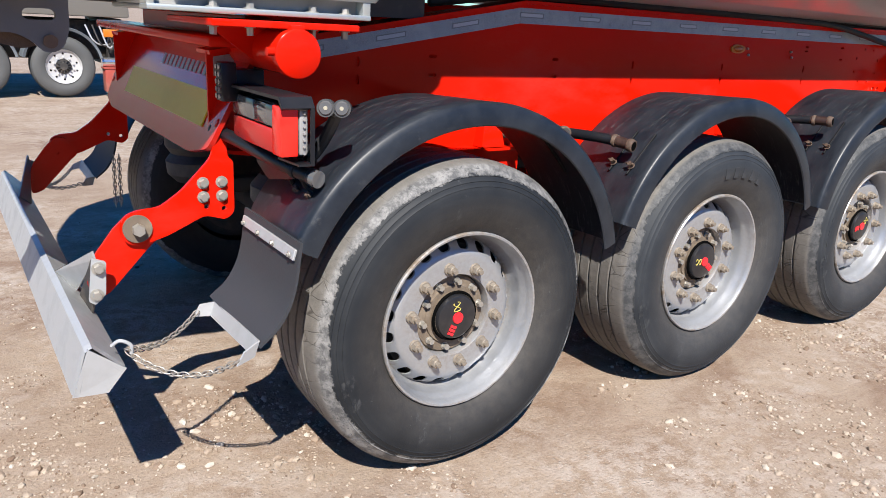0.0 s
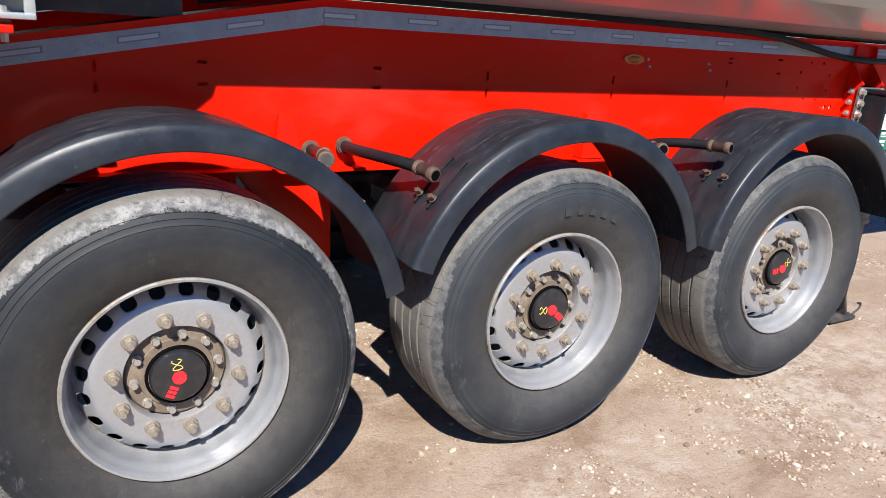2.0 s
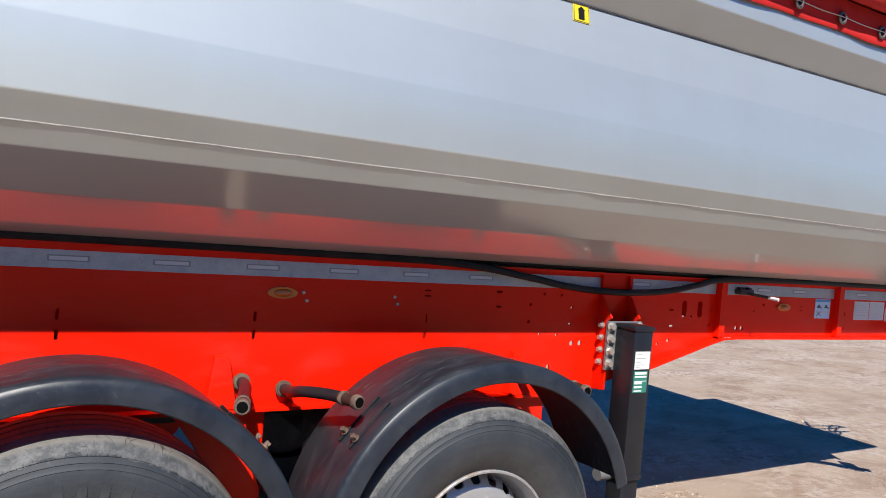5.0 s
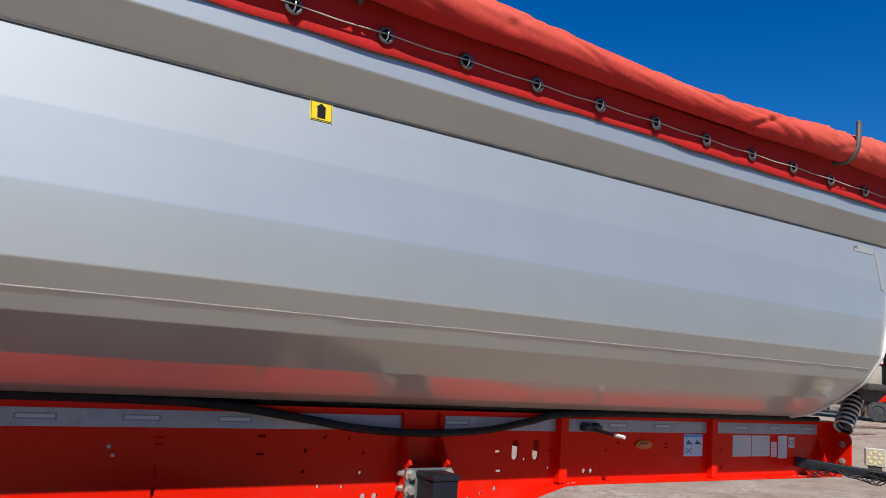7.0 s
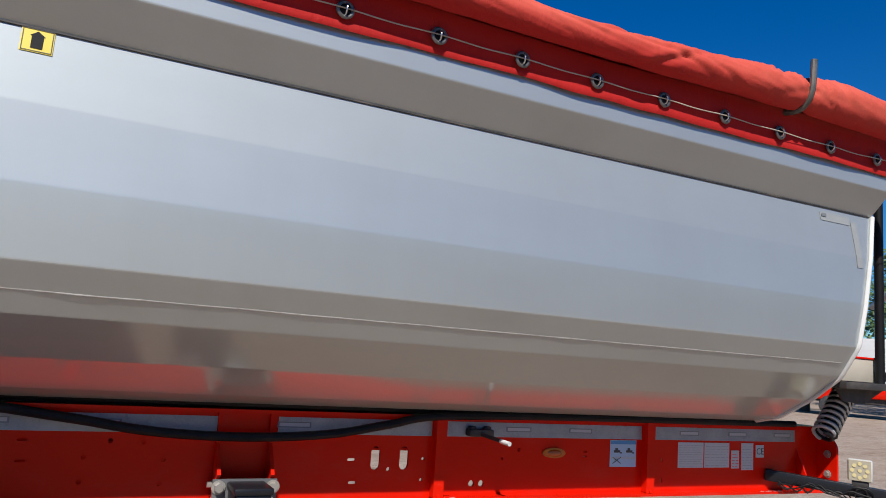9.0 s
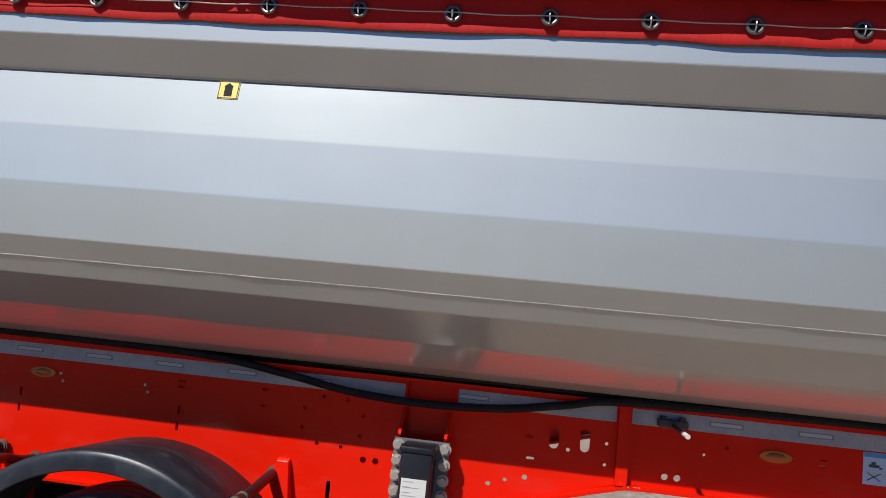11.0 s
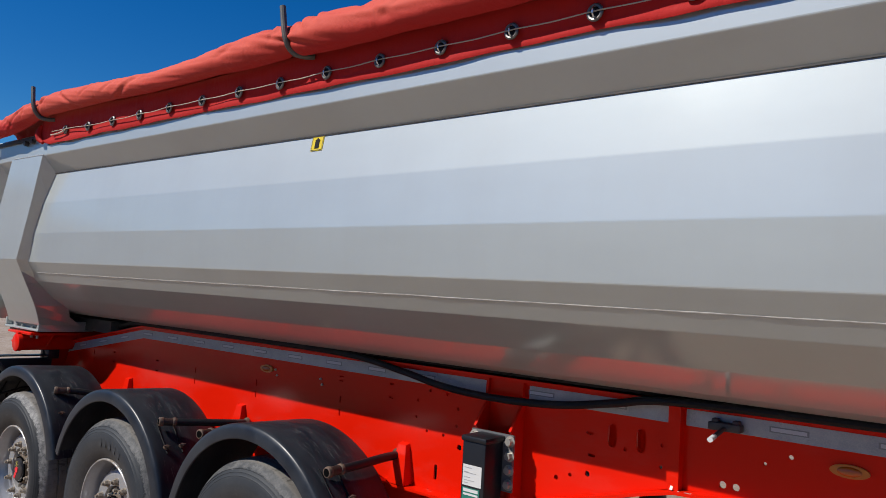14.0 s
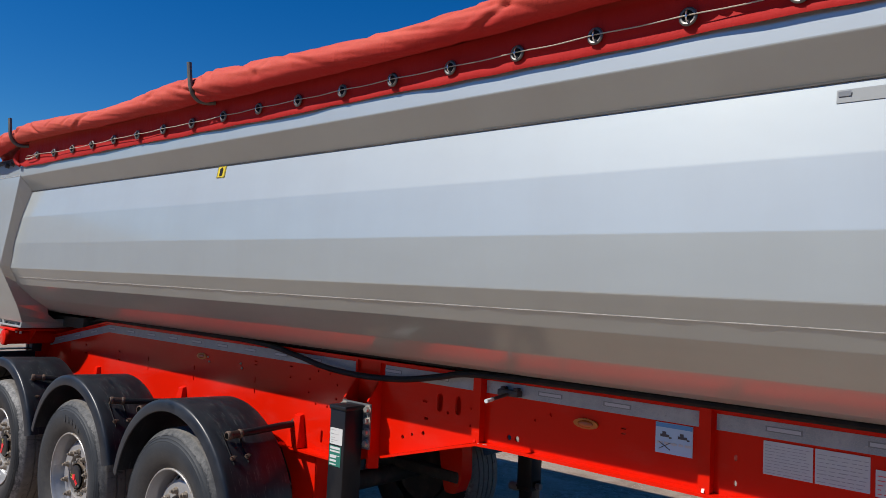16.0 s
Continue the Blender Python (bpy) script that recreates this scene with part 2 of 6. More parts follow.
def tyre_rubber(name="tyre_rubber", dry=1.0, scraped=1.0):
    """Blue-black sidewall with faint rings, a jagged scraped edge at the shoulder, pale dusty tread."""
    k = Mat(name, (0.03, 0.03, 0.03), 0.62, Specular_IOR_Level=0.3)
    x, y, z = k.xyz()
    r = k.math("SQRT", k.math("ADD", k.math("MULTIPLY", x, x), k.math("MULTIPLY", z, z)))
    big, mid, fine = k.noise(5.0, 5, 0.65), k.noise(26.0, 6, 0.7), k.noise(160.0, 2)
    wide = k.noise(2.3, 3, 0.5)
    chip = k.noise(38.0, 5, 0.75, distort=0.6)
    ring = k.n.new("ShaderNodeTexNoise")                    # rings round the axle
    ring.noise_dimensions = "1D"
    ring.inputs["Scale"].default_value, ring.inputs["Detail"].default_value = 55.0, 3
    k.l.new(r, ring.inputs["W"])
    ring = k.ramp(ring.outputs["Fac"], [(0.40, 0.0), (0.65, 1.0)])
    dark, grey = (0.0105 * dry, 0.0128 * dry, 0.0160 * dry), (0.030 * dry, 0.0325 * dry, 0.0355 * dry)
    side = k.mix(k.math("MULTIPLY", k.ramp(big, [(0.38, 0.0), (0.72, 0.7)]), k.math("ADD", 0.55, k.math("MULTIPLY", ring, 0.45))), dark, grey)
    side = k.mix(k.math("MULTIPLY", k.ramp(r, [(0.30, 0.60), (0.43, 0.0)]), mid), side, (0.13, 0.112, 0.092))
    scuff = k.ramp(k.noise(11.0, 7, 0.78, k.mapped((1.0, 1.0, 0.4))), [(0.60, 0.0), (0.66, 0.6)])
    side = k.mix(scuff, side, (0.065, 0.066, 0.068))
    scratch = k.ramp(k.noise(46.0, 7, 0.8, k.mapped((0.25, 1.0, 1.3)), 1.2), [(0.655, 0.0), (0.675, 0.85)])
    side = k.mix(k.math("MULTIPLY", scratch, k.ramp(wide, [(0.5, 0.0), (0.6, 1.0)])), side, (0.16, 0.16, 0.158))
    jag = k.math("ADD", r, k.math("ADD", k.math("MULTIPLY", k.math("SUBTRACT", chip, 0.5), 0.040), k.math("MULTIPLY", k.math("SUBTRACT", wide, 0.5), 0.085)))
    edge = k.ramp(jag, [(0.4860, 0.0), (0.4885, 1.0)])
    rubbed = k.mix(k.ramp(k.noise(21.0, 7, 0.75), [(0.42, 0.0), (0.60, 1.0)]), (0.085, 0.085, 0.085), (0.235, 0.230, 0.222))
    rubbed = k.mix(k.ramp(chip, [(0.60, 0.0), (0.66, 0.8)]), rubbed, (0.035, 0.036, 0.038))
    rub = k.mix(k.math("MULTIPLY", edge, scraped), side, rubbed)
    crack = k.n.new("ShaderNodeTexVoronoi")
    crack.feature = "DISTANCE_TO_EDGE"
    crack.inputs["Scale"].default_value = 24.0
    k.l.new(k.mapped((1.0, 0.35, 1.0)), crack.inputs["Vector"])
    crack = k.math("MULTIPLY", k.ramp(crack.outputs["Distance"], [(0.008, 0.75), (0.03, 0.0)]), k.math("MULTIPLY", k.ramp(big, [(0.45, 0.0), (0.58, 1.0)]), k.ramp(r, [(0.503, 0.0), (0.512, 1.0)])))
    dust = k.mix(mid, (0.080, 0.074, 0.068), (0.200, 0.186, 0.168))
    dust = k.mix(crack, dust, (0.035, 0.03, 0.026))
    k.set("Base Color", k.mix(k.math("MULTIPLY", k.ramp(r, [(0.510, 0.0), (0.516, 1.0)]), 0.92), rub, dust))
    k.set("Roughness", k.math("ADD", 0.46, k.math("MULTIPLY", big, 0.3)))
    relief = k.math("SUBTRACT", k.math("MULTIPLY", mid, 0.3), k.math("MULTIPLY", k.math("MULTIPLY", edge, k.math("SUBTRACT", 1.0, mid)), 1.0))
    k.bump(k.math("ADD", relief, k.math("SUBTRACT", k.math("MULTIPLY", fine, 0.25), k.math("MULTIPLY", crack, 0.8))), 0.5, 0.005)
    return k.m


TYRE = tyre_rubber()
TYRE_GREY = tyre_rubber("tyre_rubber_greyed", 1.6, 0.38)


def rim_paint():
    k = Mat("rim_silver", (0.42, 0.43, 0.44), 0.36, 0.6)
    x, y, z = k.xyz()
    r = k.math("SQRT", k.math("ADD", k.math("MULTIPLY", x, x), k.math("MULTIPLY", z, z)))
    mid, spots = k.noise(16.0, 5, 0.65), k.noise(70.0, 3, 0.6)
    near = k.ramp(r, [(0.10, 1.0), (0.19, 0.40), (0.236, 0.15), (0.256, 0.95), (0.263, 0.95), (0.271, 0.15), (0.288, 0.30), (0.295, 1.0)])
    mask = k.math("MULTIPLY", near, k.ramp(k.math("ADD", k.math("MULTIPLY", mid, 0.7), k.math("MULTIPLY", spots, 0.3)), [(0.36, 0.0), (0.62, 1.0)]))
    k.set("Base Color", k.mix(mask, k.mix(mid, (0.35, 0.365, 0.385), (0.45, 0.465, 0.485)), (0.19, 0.15, 0.112)))
    k.set("Metallic", k.math("SUBTRACT", 0.62, k.math("MULTIPLY", mask, 0.5)))
    k.set("Roughness", k.math("ADD", 0.33, k.math("MULTIPLY", mask, 0.4)))
    k.bump(spots, 0.15, 0.003)
    return k.m


RIM = rim_paint()
HUB = paint("dusty_hub", (0.150, 0.115, 0.083), 0.75, 0.1, dirt=(0.29, 0.235, 0.175), amount=0.8, bump=0.35, scale=22)


def tarp_cloth():
    k = Mat("tarpaulin_red", (0.6, 0.05, 0.035), 0.5, Specular_IOR_Level=0.25)
    x, y, z = k.xyz()
    big, mid, fine = k.noise(2.2, 5, 0.6, k.mapped((0.6, 1.0, 1.0))), k.noise(13.0, 4, 0.6), k.noise(420.0, 2)
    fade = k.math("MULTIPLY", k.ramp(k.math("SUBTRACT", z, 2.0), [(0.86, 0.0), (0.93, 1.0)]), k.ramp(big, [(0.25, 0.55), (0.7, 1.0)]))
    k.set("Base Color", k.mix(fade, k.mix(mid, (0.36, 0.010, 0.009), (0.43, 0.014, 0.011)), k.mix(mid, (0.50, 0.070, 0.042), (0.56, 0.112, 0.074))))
    k.set("Roughness", k.math("ADD", 0.62, k.math("MULTIPLY", mid, 0.25)))
    crease = k.noise(5.0, 5, 0.6, k.mapped((1.6, 1.0, 0.5)), 1.5)
    k.bump(k.math("ADD", k.math("ADD", k.math("MULTIPLY", mid, 0.35), crease), k.math("MULTIPLY", fine, 0.03)), 0.45, 0.016)
    return k.m


TARP = tarp_cloth()


def dirt_ground():
    """Packed tan yard dirt: brown damp patches, pale dust, fine gravel."""
    k = Mat("yard_dirt", (0.3, 0.24, 0.18), 0.92)
    wide, mid = k.noise(0.33, 5, 0.6, distort=0.4), k.noise(2.1, 7, 0.68, k.mapped((0.75, 1.2, 1.0)), 0.5)
    small, grit = k.noise(13.0, 6, 0.72), k.noise(90.0, 4, 0.7)
    peb = k.voronoi(42.0)
    pebc = k.voronoi(42.0, out="Color")
    col = k.mix(k.ramp(mid, [(0.40, 0.0), (0.58, 1.0)]), (0.192, 0.122, 0.080), (0.298, 0.226, 0.165))
    col = k.mix(k.ramp(wide, [(0.42, 0.0), (0.62, 0.75)]), col, (0.285, 0.215, 0.155))
    patch = k.ramp(k.noise(0.95, 6, 0.7, k.mapped((0.6, 1.3, 1.0)), 0.8), [(0.42, 0.08), (0.62, 0.95)])
    col = k.mix(k.math("MULTIPLY", k.ramp(small, [(0.44, 0.0), (0.56, 0.95)]), patch), col, (0.385, 0.322, 0.268))
    speck = k.ramp(k.noise(150.0, 5, 0.75), [(0.56, 0.0), (0.62, 1.0)])
    col = k.mix(k.math("MULTIPLY", speck, k.math("ADD", 0.25, k.math("MULTIPLY", patch, 0.45))), col, (0.43, 0.375, 0.315))
    col = k.mix(k.math("MULTIPLY", k.ramp(grit, [(0.35, 1.0), (0.5, 0.0)]), 0.32), col, (0.085, 0.050, 0.031))
    stone = k.math("MULTIPLY", k.ramp(peb, [(0.16, 1.0), (0.24, 0.0)]), k.math("MULTIPLY", patch, k.ramp(pebc, [(0.45, 0.0), (0.6, 0.8)])))
    col = k.mix(stone, col, (0.40, 0.35, 0.295))
    k.set("Base Color", col)
    k.set("Roughness", k.math("SUBTRACT", 0.98, k.math("MULTIPLY", small, 0.15)))
    h = k.math("ADD", k.math("MULTIPLY", small, 0.8), k.math("ADD", k.math("MULTIPLY", grit, 0.35), k.math("MULTIPLY", stone, 0.35)))
    k.bump(h, 0.75, 0.016)
    return k.m


DIRT = dirt_ground()
def stone_mat():
    k = Mat("gravel_stone", (0.32, 0.255, 0.195), 0.85)
    rnd = k.n.new("ShaderNodeNewGeometry").outputs["Random Per Island"]
    k.set("Base Color", k.ramp(rnd, [(0.0, (0.16, 0.105, 0.07)), (0.35, (0.30, 0.23, 0.17)), (0.75, (0.38, 0.31, 0.24)), (1.0, (0.47, 0.42, 0.355))]))
    k.bump(k.noise(60.0, 4), 0.4, 0.004)
    return k.m


STONE = stone_mat()
WATER = Mat("puddle_water", (0.13, 0.095, 0.065), 0.22).m
BARK = paint("bark", (0.09, 0.065, 0.045), 0.9, amount=0.5, bump=0.5, scale=14)


def leaf_mat():
    k = Mat("leaves", (0.05, 0.10, 0.02), 0.55)
    rnd = k.n.new("ShaderNodeNewGeometry").outputs["Random Per Island"]
    k.set("Base Color", k.mix(rnd, (0.030, 0.070, 0.014), (0.095, 0.150, 0.035)))
    return k.m


LEAF = leaf_mat()


# ---- mesh helpers ----
def finish(bm, angle=32, smooth=True):
    """Smooth faces with the edges sharper than the angle kept hard."""
    bm.normal_update()
    for f in bm.faces:
        f.smooth = smooth
    for e in bm.edges:
        e.smooth = len(e.link_faces) == 2 and e.calc_face_angle(0) < radians(angle)


def mesh_of(name, bm, material, angle=32, smooth=True):
    finish(bm, angle, smooth)
    me = bpy.data.meshes.new(name)
    bm.to_mesh(me)
    bm.free()
    for m in material if isinstance(material, (list, tuple)) else [material]:
        me.materials.append(m)
    return me


def part(name, bm, material, parent, label="", angle=32, smooth=True, at=None):
    """Links a bmesh (or a ready mesh) as one mesh object under a thing or under a part."""
    me = bm if isinstance(bm, bpy.types.Mesh) else mesh_of(name, bm, material, angle, smooth)
    ob = new(name, me)
    ob.parent = parent
    if at is not None:
        ob.matrix_basis = at
    if label:
        ob["label"] = label
    return ob


def thing(name, label, category, group="", kind="", at=(0, 0, 0)):
    ob = new(name)
    ob.empty_display_size = 0.2
    ob.location = at
    return tagged(ob, label, category, group, kind)


def box(bm, lo, hi, bevel=0.0, m=None, seg=2):
    g = bmesh.ops.create_cube(bm, size=1.0)["verts"]
    lo, hi = Vector(lo), Vector(hi)
    for v in g:
        v.co = Vector([lo[i] + (v.co[i] + 0.5) * (hi[i] - lo[i]) for i in range(3)])
    if bevel:
        es = list({e for v in g for e in v.link_edges})
        r = bmesh.ops.bevel(bm, geom=es, offset=bevel, segments=seg, affect="EDGES", profile=0.5)
        g = list({v for f in r["faces"] for v in f.verts} | {v for v in g if v.is_valid})
    if m is not None:
        bmesh.ops.transform(bm, matrix=m, verts=g)
    return g


def cyl(bm, p0, p1, r, seg=16, r2=None, caps=True):
    p0, p1 = Vector(p0), Vector(p1)
    d = p1 - p0
    m = Matrix.Translation((p0 + p1) / 2) @ d.to_track_quat("Z", "Y").to_matrix().to_4x4()
    return bmesh.ops.create_cone(bm, cap_ends=caps, segments=seg, radius1=r, radius2=r if r2 is None else r2, depth=d.length, matrix=m)["verts"]


def sweep(bm, pts, r, seg=10, caps=True):
    """A round tube along points; r is a number or one per point."""
    pts = [Vector(p) for p in pts]
    rings, up = [], None
    for i, p in enumerate(pts):
        t = (pts[min(i + 1, len(pts) - 1)] - pts[max(i - 1, 0)]).normalized()
        up = (up - t * up.dot(t)).normalized() if up is not None else t.orthogonal().normalized()
        side = t.cross(up)
        rad = r[i] if isinstance(r, (list, tuple)) else r
        rings.append([bm.verts.new(p + (up * math.cos(a) + side * math.sin(a)) * rad) for a in np.linspace(0, 2 * math.pi, seg, endpoint=False)])
    for a, b in zip(rings, rings[1:]):
        for k in range(seg):
            bm.faces.new((a[k], a[(k + 1) % seg], b[(k + 1) % seg], b[k]))
    if caps:
        bm.faces.new(rings[0][::-1]), bm.faces.new(rings[-1])


def smooth_path(pts, n=6):
    """Catmull-Rom points through the given ones."""
    p = [Vector(q) for q in pts]
    p = [p[0] * 2 - p[1], *p, p[-1] * 2 - p[-2]]
    out = []
    for a, b, c, d in zip(p, p[1:], p[2:], p[3:]):
        for k in range(n):
            t = k / n
            out.append(0.5 * (2 * b + (c - a) * t + (2 * a - 5 * b + 4 * c - d) * t * t + (3 * b - a - 3 * c + d) * t**3))
    return out + [p[-2]]


def revolve(bm, profile, seg=64, closed=False):
    """Spins (r, y) points round the y axis."""
    rings = []
    for a in np.linspace(0, 2 * math.pi, seg, endpoint=False):
        c, s = math.cos(a), math.sin(a)
        rings.append([bm.verts.new((r * c, y, r * s)) for r, y in profile])
    n = len(profile)
    for i in range(seg):
        a, b = rings[i], rings[(i + 1) % seg]
        for k in range(n if closed else n - 1):
            bm.faces.new((a[k], a[(k + 1) % n], b[(k + 1) % n], b[k]))


def plate(bm, outline, y0, y1, holes=(), axis="y", bevel=0.0):
    """A flat plate from an outline with holes, upright in x and z (axis y), with real thickness. For axis x the outline is (y, z), for z (x, y)."""
    place = {"y": lambda a, b, d: (a, d, b), "x": lambda a, b, d: (d, a, b), "z": lambda a, b, d: (a, b, d)}[axis]
    edges = []
    for loop in (outline, *holes):
        vs = [bm.verts.new(place(a, b, y0)) for a, b in loop]
        edges += [bm.edges.new((vs[i], vs[(i + 1) % len(vs)])) for i in range(len(vs))]
    fs = [f for f in bmesh.ops.triangle_fill(bm, use_beauty=True, use_dissolve=False, edges=edges)["geom"] if isinstance(f, bmesh.types.BMFace)]
    ext = bmesh.ops.extrude_face_region(bm, geom=fs)["geom"]
    off = Vector(place(0, 0, y1 - y0))
    for v in ext:
        if isinstance(v, bmesh.types.BMVert):
            v.co += off
    bmesh.ops.recalc_face_normals(bm, faces=bm.faces[:])


def capsule(x, z, w, h, n=6):
    """The outline of an upright (or lying) oblong hole."""
    out = []
    if h >= w:
        r = w / 2
        out += [(x + r * math.cos(a), z + h / 2 - r + r * math.sin(a)) for a in np.linspace(0, math.pi, n)]
        out += [(x + r * math.cos(a), z - h / 2 + r + r * math.sin(a)) for a in np.linspace(math.pi, 2 * math.pi, n)]
    else:
        r = h / 2
        out += [(x + w / 2 - r + r * math.cos(a), z + r * math.sin(a)) for a in np.linspace(-math.pi / 2, math.pi / 2, n)]
        out += [(x - w / 2 + r + r * math.cos(a), z + r * math.sin(a)) for a in np.linspace(math.pi / 2, 1.5 * math.pi, n)]
    return out


def ring_hole(x, z, r, n=10):
    return [(x + r * math.cos(a), z + r * math.sin(a)) for a in np.linspace(0, 2 * math.pi, n, endpoint=False)]


def rounded(outline, r=0.02, n=4):
    """The outline with its corners rounded."""
    out, m = [], len(outline)
    for i in range(m):
        p, a, b = Vector(outline[i]), Vector(outline[i - 1]), Vector(outline[(i + 1) % m])
        ra = min(r, (a - p).length * 0.45, (b - p).length * 0.45)
        s, e = p + (a - p).normalized() * ra, p + (b - p).normalized() * ra
        for k in range(n + 1):
            t = k / n
            out.append(tuple((1 - t) ** 2 * s + 2 * t * (1 - t) * p + t * t * e))
    return out


def hexbolt(bm, p, way, r=0.014, h=0.012, washer=True):
    """A bolt head with washer on a face at p that looks along way."""
    p, way = Vector(p), Vector(way).normalized()
    if washer:
        cyl(bm, p, p + way * 0.003, r * 1.45, 14)
    cyl(bm, p + way * 0.002, p + way * (0.003 + h), r, 6, r * 0.94)


def bolts(name, places, way, r, h, material, parent, washer=True):
    """Bolt heads, each a part of its own on one shared mesh."""
    bm = bmesh.new()
    hexbolt(bm, (0, 0, 0), (0, 0, 1), r, h, washer)
    me = mesh_of(name, bm, material)
    turn = Vector(way).to_track_quat("Z", "Y").to_matrix().to_4x4()
    for k, p in enumerate(places):
        part(name, me, None, parent, at=Matrix.Translation(p) @ turn @ Matrix.Rotation(0.7 * k, 4, "Z"))


def band(rows, bm, close=False):
    """Faces between rows of points."""
    vs = [[bm.verts.new(p) for p in row] for row in rows]
    for a, b in zip(vs, vs[1:]):
        for k in range(len(a) - 1):
            bm.faces.new((a[k], a[k + 1], b[k + 1], b[k]))
    return vs


def thicken(bm, t):
    bmesh.ops.recalc_face_normals(bm, faces=bm.faces[:])
    bmesh.ops.solidify(bm, geom=bm.faces[:], thickness=t)


CY = 1.20                                                   # the trailer's middle


def far():
    """Mirror to the trailer's far side."""
    return Matrix.Translation((0, 2 * CY, 0)) @ Matrix.Diagonal((1, -1, 1, 1))


def mirrored(bm):
    bmesh.ops.transform(bm, matrix=far(), verts=bm.verts[:])
    bmesh.ops.reverse_faces(bm, faces=bm.faces[:])
    return bm


def interp(x, pts):
    return float(np.interp(x, [p[0] for p in pts], [p[1] for p in pts]))


def slope(x):
    """The yard rises slightly towards the trailer's front."""
    return 0.009 * (min(max(x, -5.0), 7.5) - 1.31)


# ---- ground ----
def step(t):
    t = min(max(t, 0.0), 1.0)
    return t * t * (3 - 2 * t)


def ground_z(x, y):
    """Height of the yard: slight slope, low swells, a low rise behind the rear wheel."""
    if abs(x) > 60 or abs(y) > 60:
        return slope(x) - 0.006
    rise = 0.042 * step((-0.22 - x) / 0.30) * step((3.0 - y) / 2.0) * step((y + 3.0) / 1.5)
    return slope(x) - 0.006 + rise + 0.012 * noise.noise((x * 0.55, y * 0.55, 0)) + 0.006 * noise.noise((x * 2.1, y * 2.1, 3))


def build_ground():
    near = list(np.arange(-7, 14.01, 0.16))
    out = list(14 + np.geomspace(0.3, 2400, 34))
    xs = sorted([*(-7 - (np.array(out) - 14)), *near, *out])
    ys = sorted([*(-8 - (np.array(out) - 14)), *np.arange(-8, 9.01, 0.16), *(9 + (np.array(out) - 14))])
    bm = bmesh.new()
    rows = []
    for y in ys:
        row = []
        for x in xs:
            row.append(bm.verts.new((x, y, ground_z(x, y))))
        rows.append(row)
    for a, b in zip(rows, rows[1:]):
        for k in range(len(a) - 1):
            bm.faces.new((a[k], a[k + 1], b[k + 1], b[k]))
    ob = new("ground", mesh_of("ground", bm, DIRT, 60))
    tagged(ob, "tan packed dirt yard with brown patches and pale dust", "ground", kind="structure")


build_ground()


def build_gravel():
    rng = random.Random(4)
    verts, faces = [], []
    base = bmesh.new()
    bmesh.ops.create_icosphere(base, subdivisions=1, radius=1.0)
    bv = [v.co.copy() for v in base.verts]
    bf = [[v.index for v in f.verts] for f in base.faces]
    base.free()
    for i in range(120000):
        x, y = rng.uniform(-2.6, 9.0), rng.uniform(-1.6, 6.0)
        if rng.random() < 0.62:
            x, y = rng.uniform(-2.2, 6.0), rng.uniform(-1.3, 1.3)
        if noise.noise((x * 1.1, y * 1.1, 7)) + 0.75 * noise.noise((x * 4.0, y * 4.0, 2)) < rng.uniform(0.08, 0.72) - (0.12 if 0.2 < x < 2.6 and y < -0.2 else 0.0):
            continue
        r = min(0.0018 * (1 + rng.paretovariate(1.7) * 0.8), 0.016)
        sx, sy, sz = rng.uniform(0.8, 1.5), rng.uniform(0.7, 1.1), rng.uniform(0.45, 0.75)
        rot = Euler((rng.uniform(-0.4, 0.4), rng.uniform(-0.4, 0.4), rng.uniform(0, 6.28))).to_matrix()
        n0 = len(verts)
        zz = ground_z(x, y) + 0.002
        for v in bv:
            q = rot @ Vector((v.x * sx * r * rng.uniform(0.8, 1.15), v.y * sy * r, v.z * sz * r))
            verts.append((x + q.x, y + q.y, zz + q.z))
        faces += [[n0 + k for k in f] for f in bf]
    me = bpy.data.meshes.new("gravel")
    me.from_pydata(verts, [], faces)
    me.materials.append(STONE)
    tagged(new("gravel", me), "loose pale gravel stones scattered over the dirt", "gravel", kind="stuff")


build_gravel()

# ---- the tipper trailer ----
trailer = thing("tipper_trailer", "red-framed tipper semi-trailer with silver half-round body, parked on dirt", "trailer")

# half-round body: profile from the top rail down to the belly (y, z), near side
PROFILE = [(-0.03, 2.82), (-0.05, 2.80), (-0.05, 2.655), (0.035, 2.546), (-0.004, 2.333), (-0.0235, 2.123), (-0.024, 1.926), (0.061, 1.7935),
           (0.195, 1.680), (0.338, 1.588), (0.47, 1.554), (0.60, 1.548), (0.75, 1.545), (CY, 1.545)]
REAR = -1.42


def front_x(z):
    return interp(z, [(1.54, 6.10), (1.62, 6.12), (1.70, 6.15), (1.765, 6.17), (1.80, 6.165), (1.92, 6.165), (2.22, 6.245), (2.55, 6.36), (2.66, 6.38)])


def rear_x(z):
    return interp(z, [(1.54, REAR - 0.08), (1.94, REAR), (2.66, REAR + 0.3)])


def eased(profile, r=0.004, n=2):
    """Round each fold over a narrow strip."""
    out = [profile[0]]
    for a, p, b in zip(profile, profile[1:], profile[2:]):
        if abs(p[1] - 2.546) < 1e-6:                        # the sharp inner fold under the rail
            out.append(p)
            continue
        a, p, b = Vector(a), Vector(p), Vector(b)
        s, e = p + (a - p).normalized() * r, p + (b - p).normalized() * r
        out += [tuple((1 - t) ** 2 * s + 2 * t * (1 - t) * p + t * t * e) for t in np.linspace(0, 1, n + 1)]
    return out + [profile[-1]]


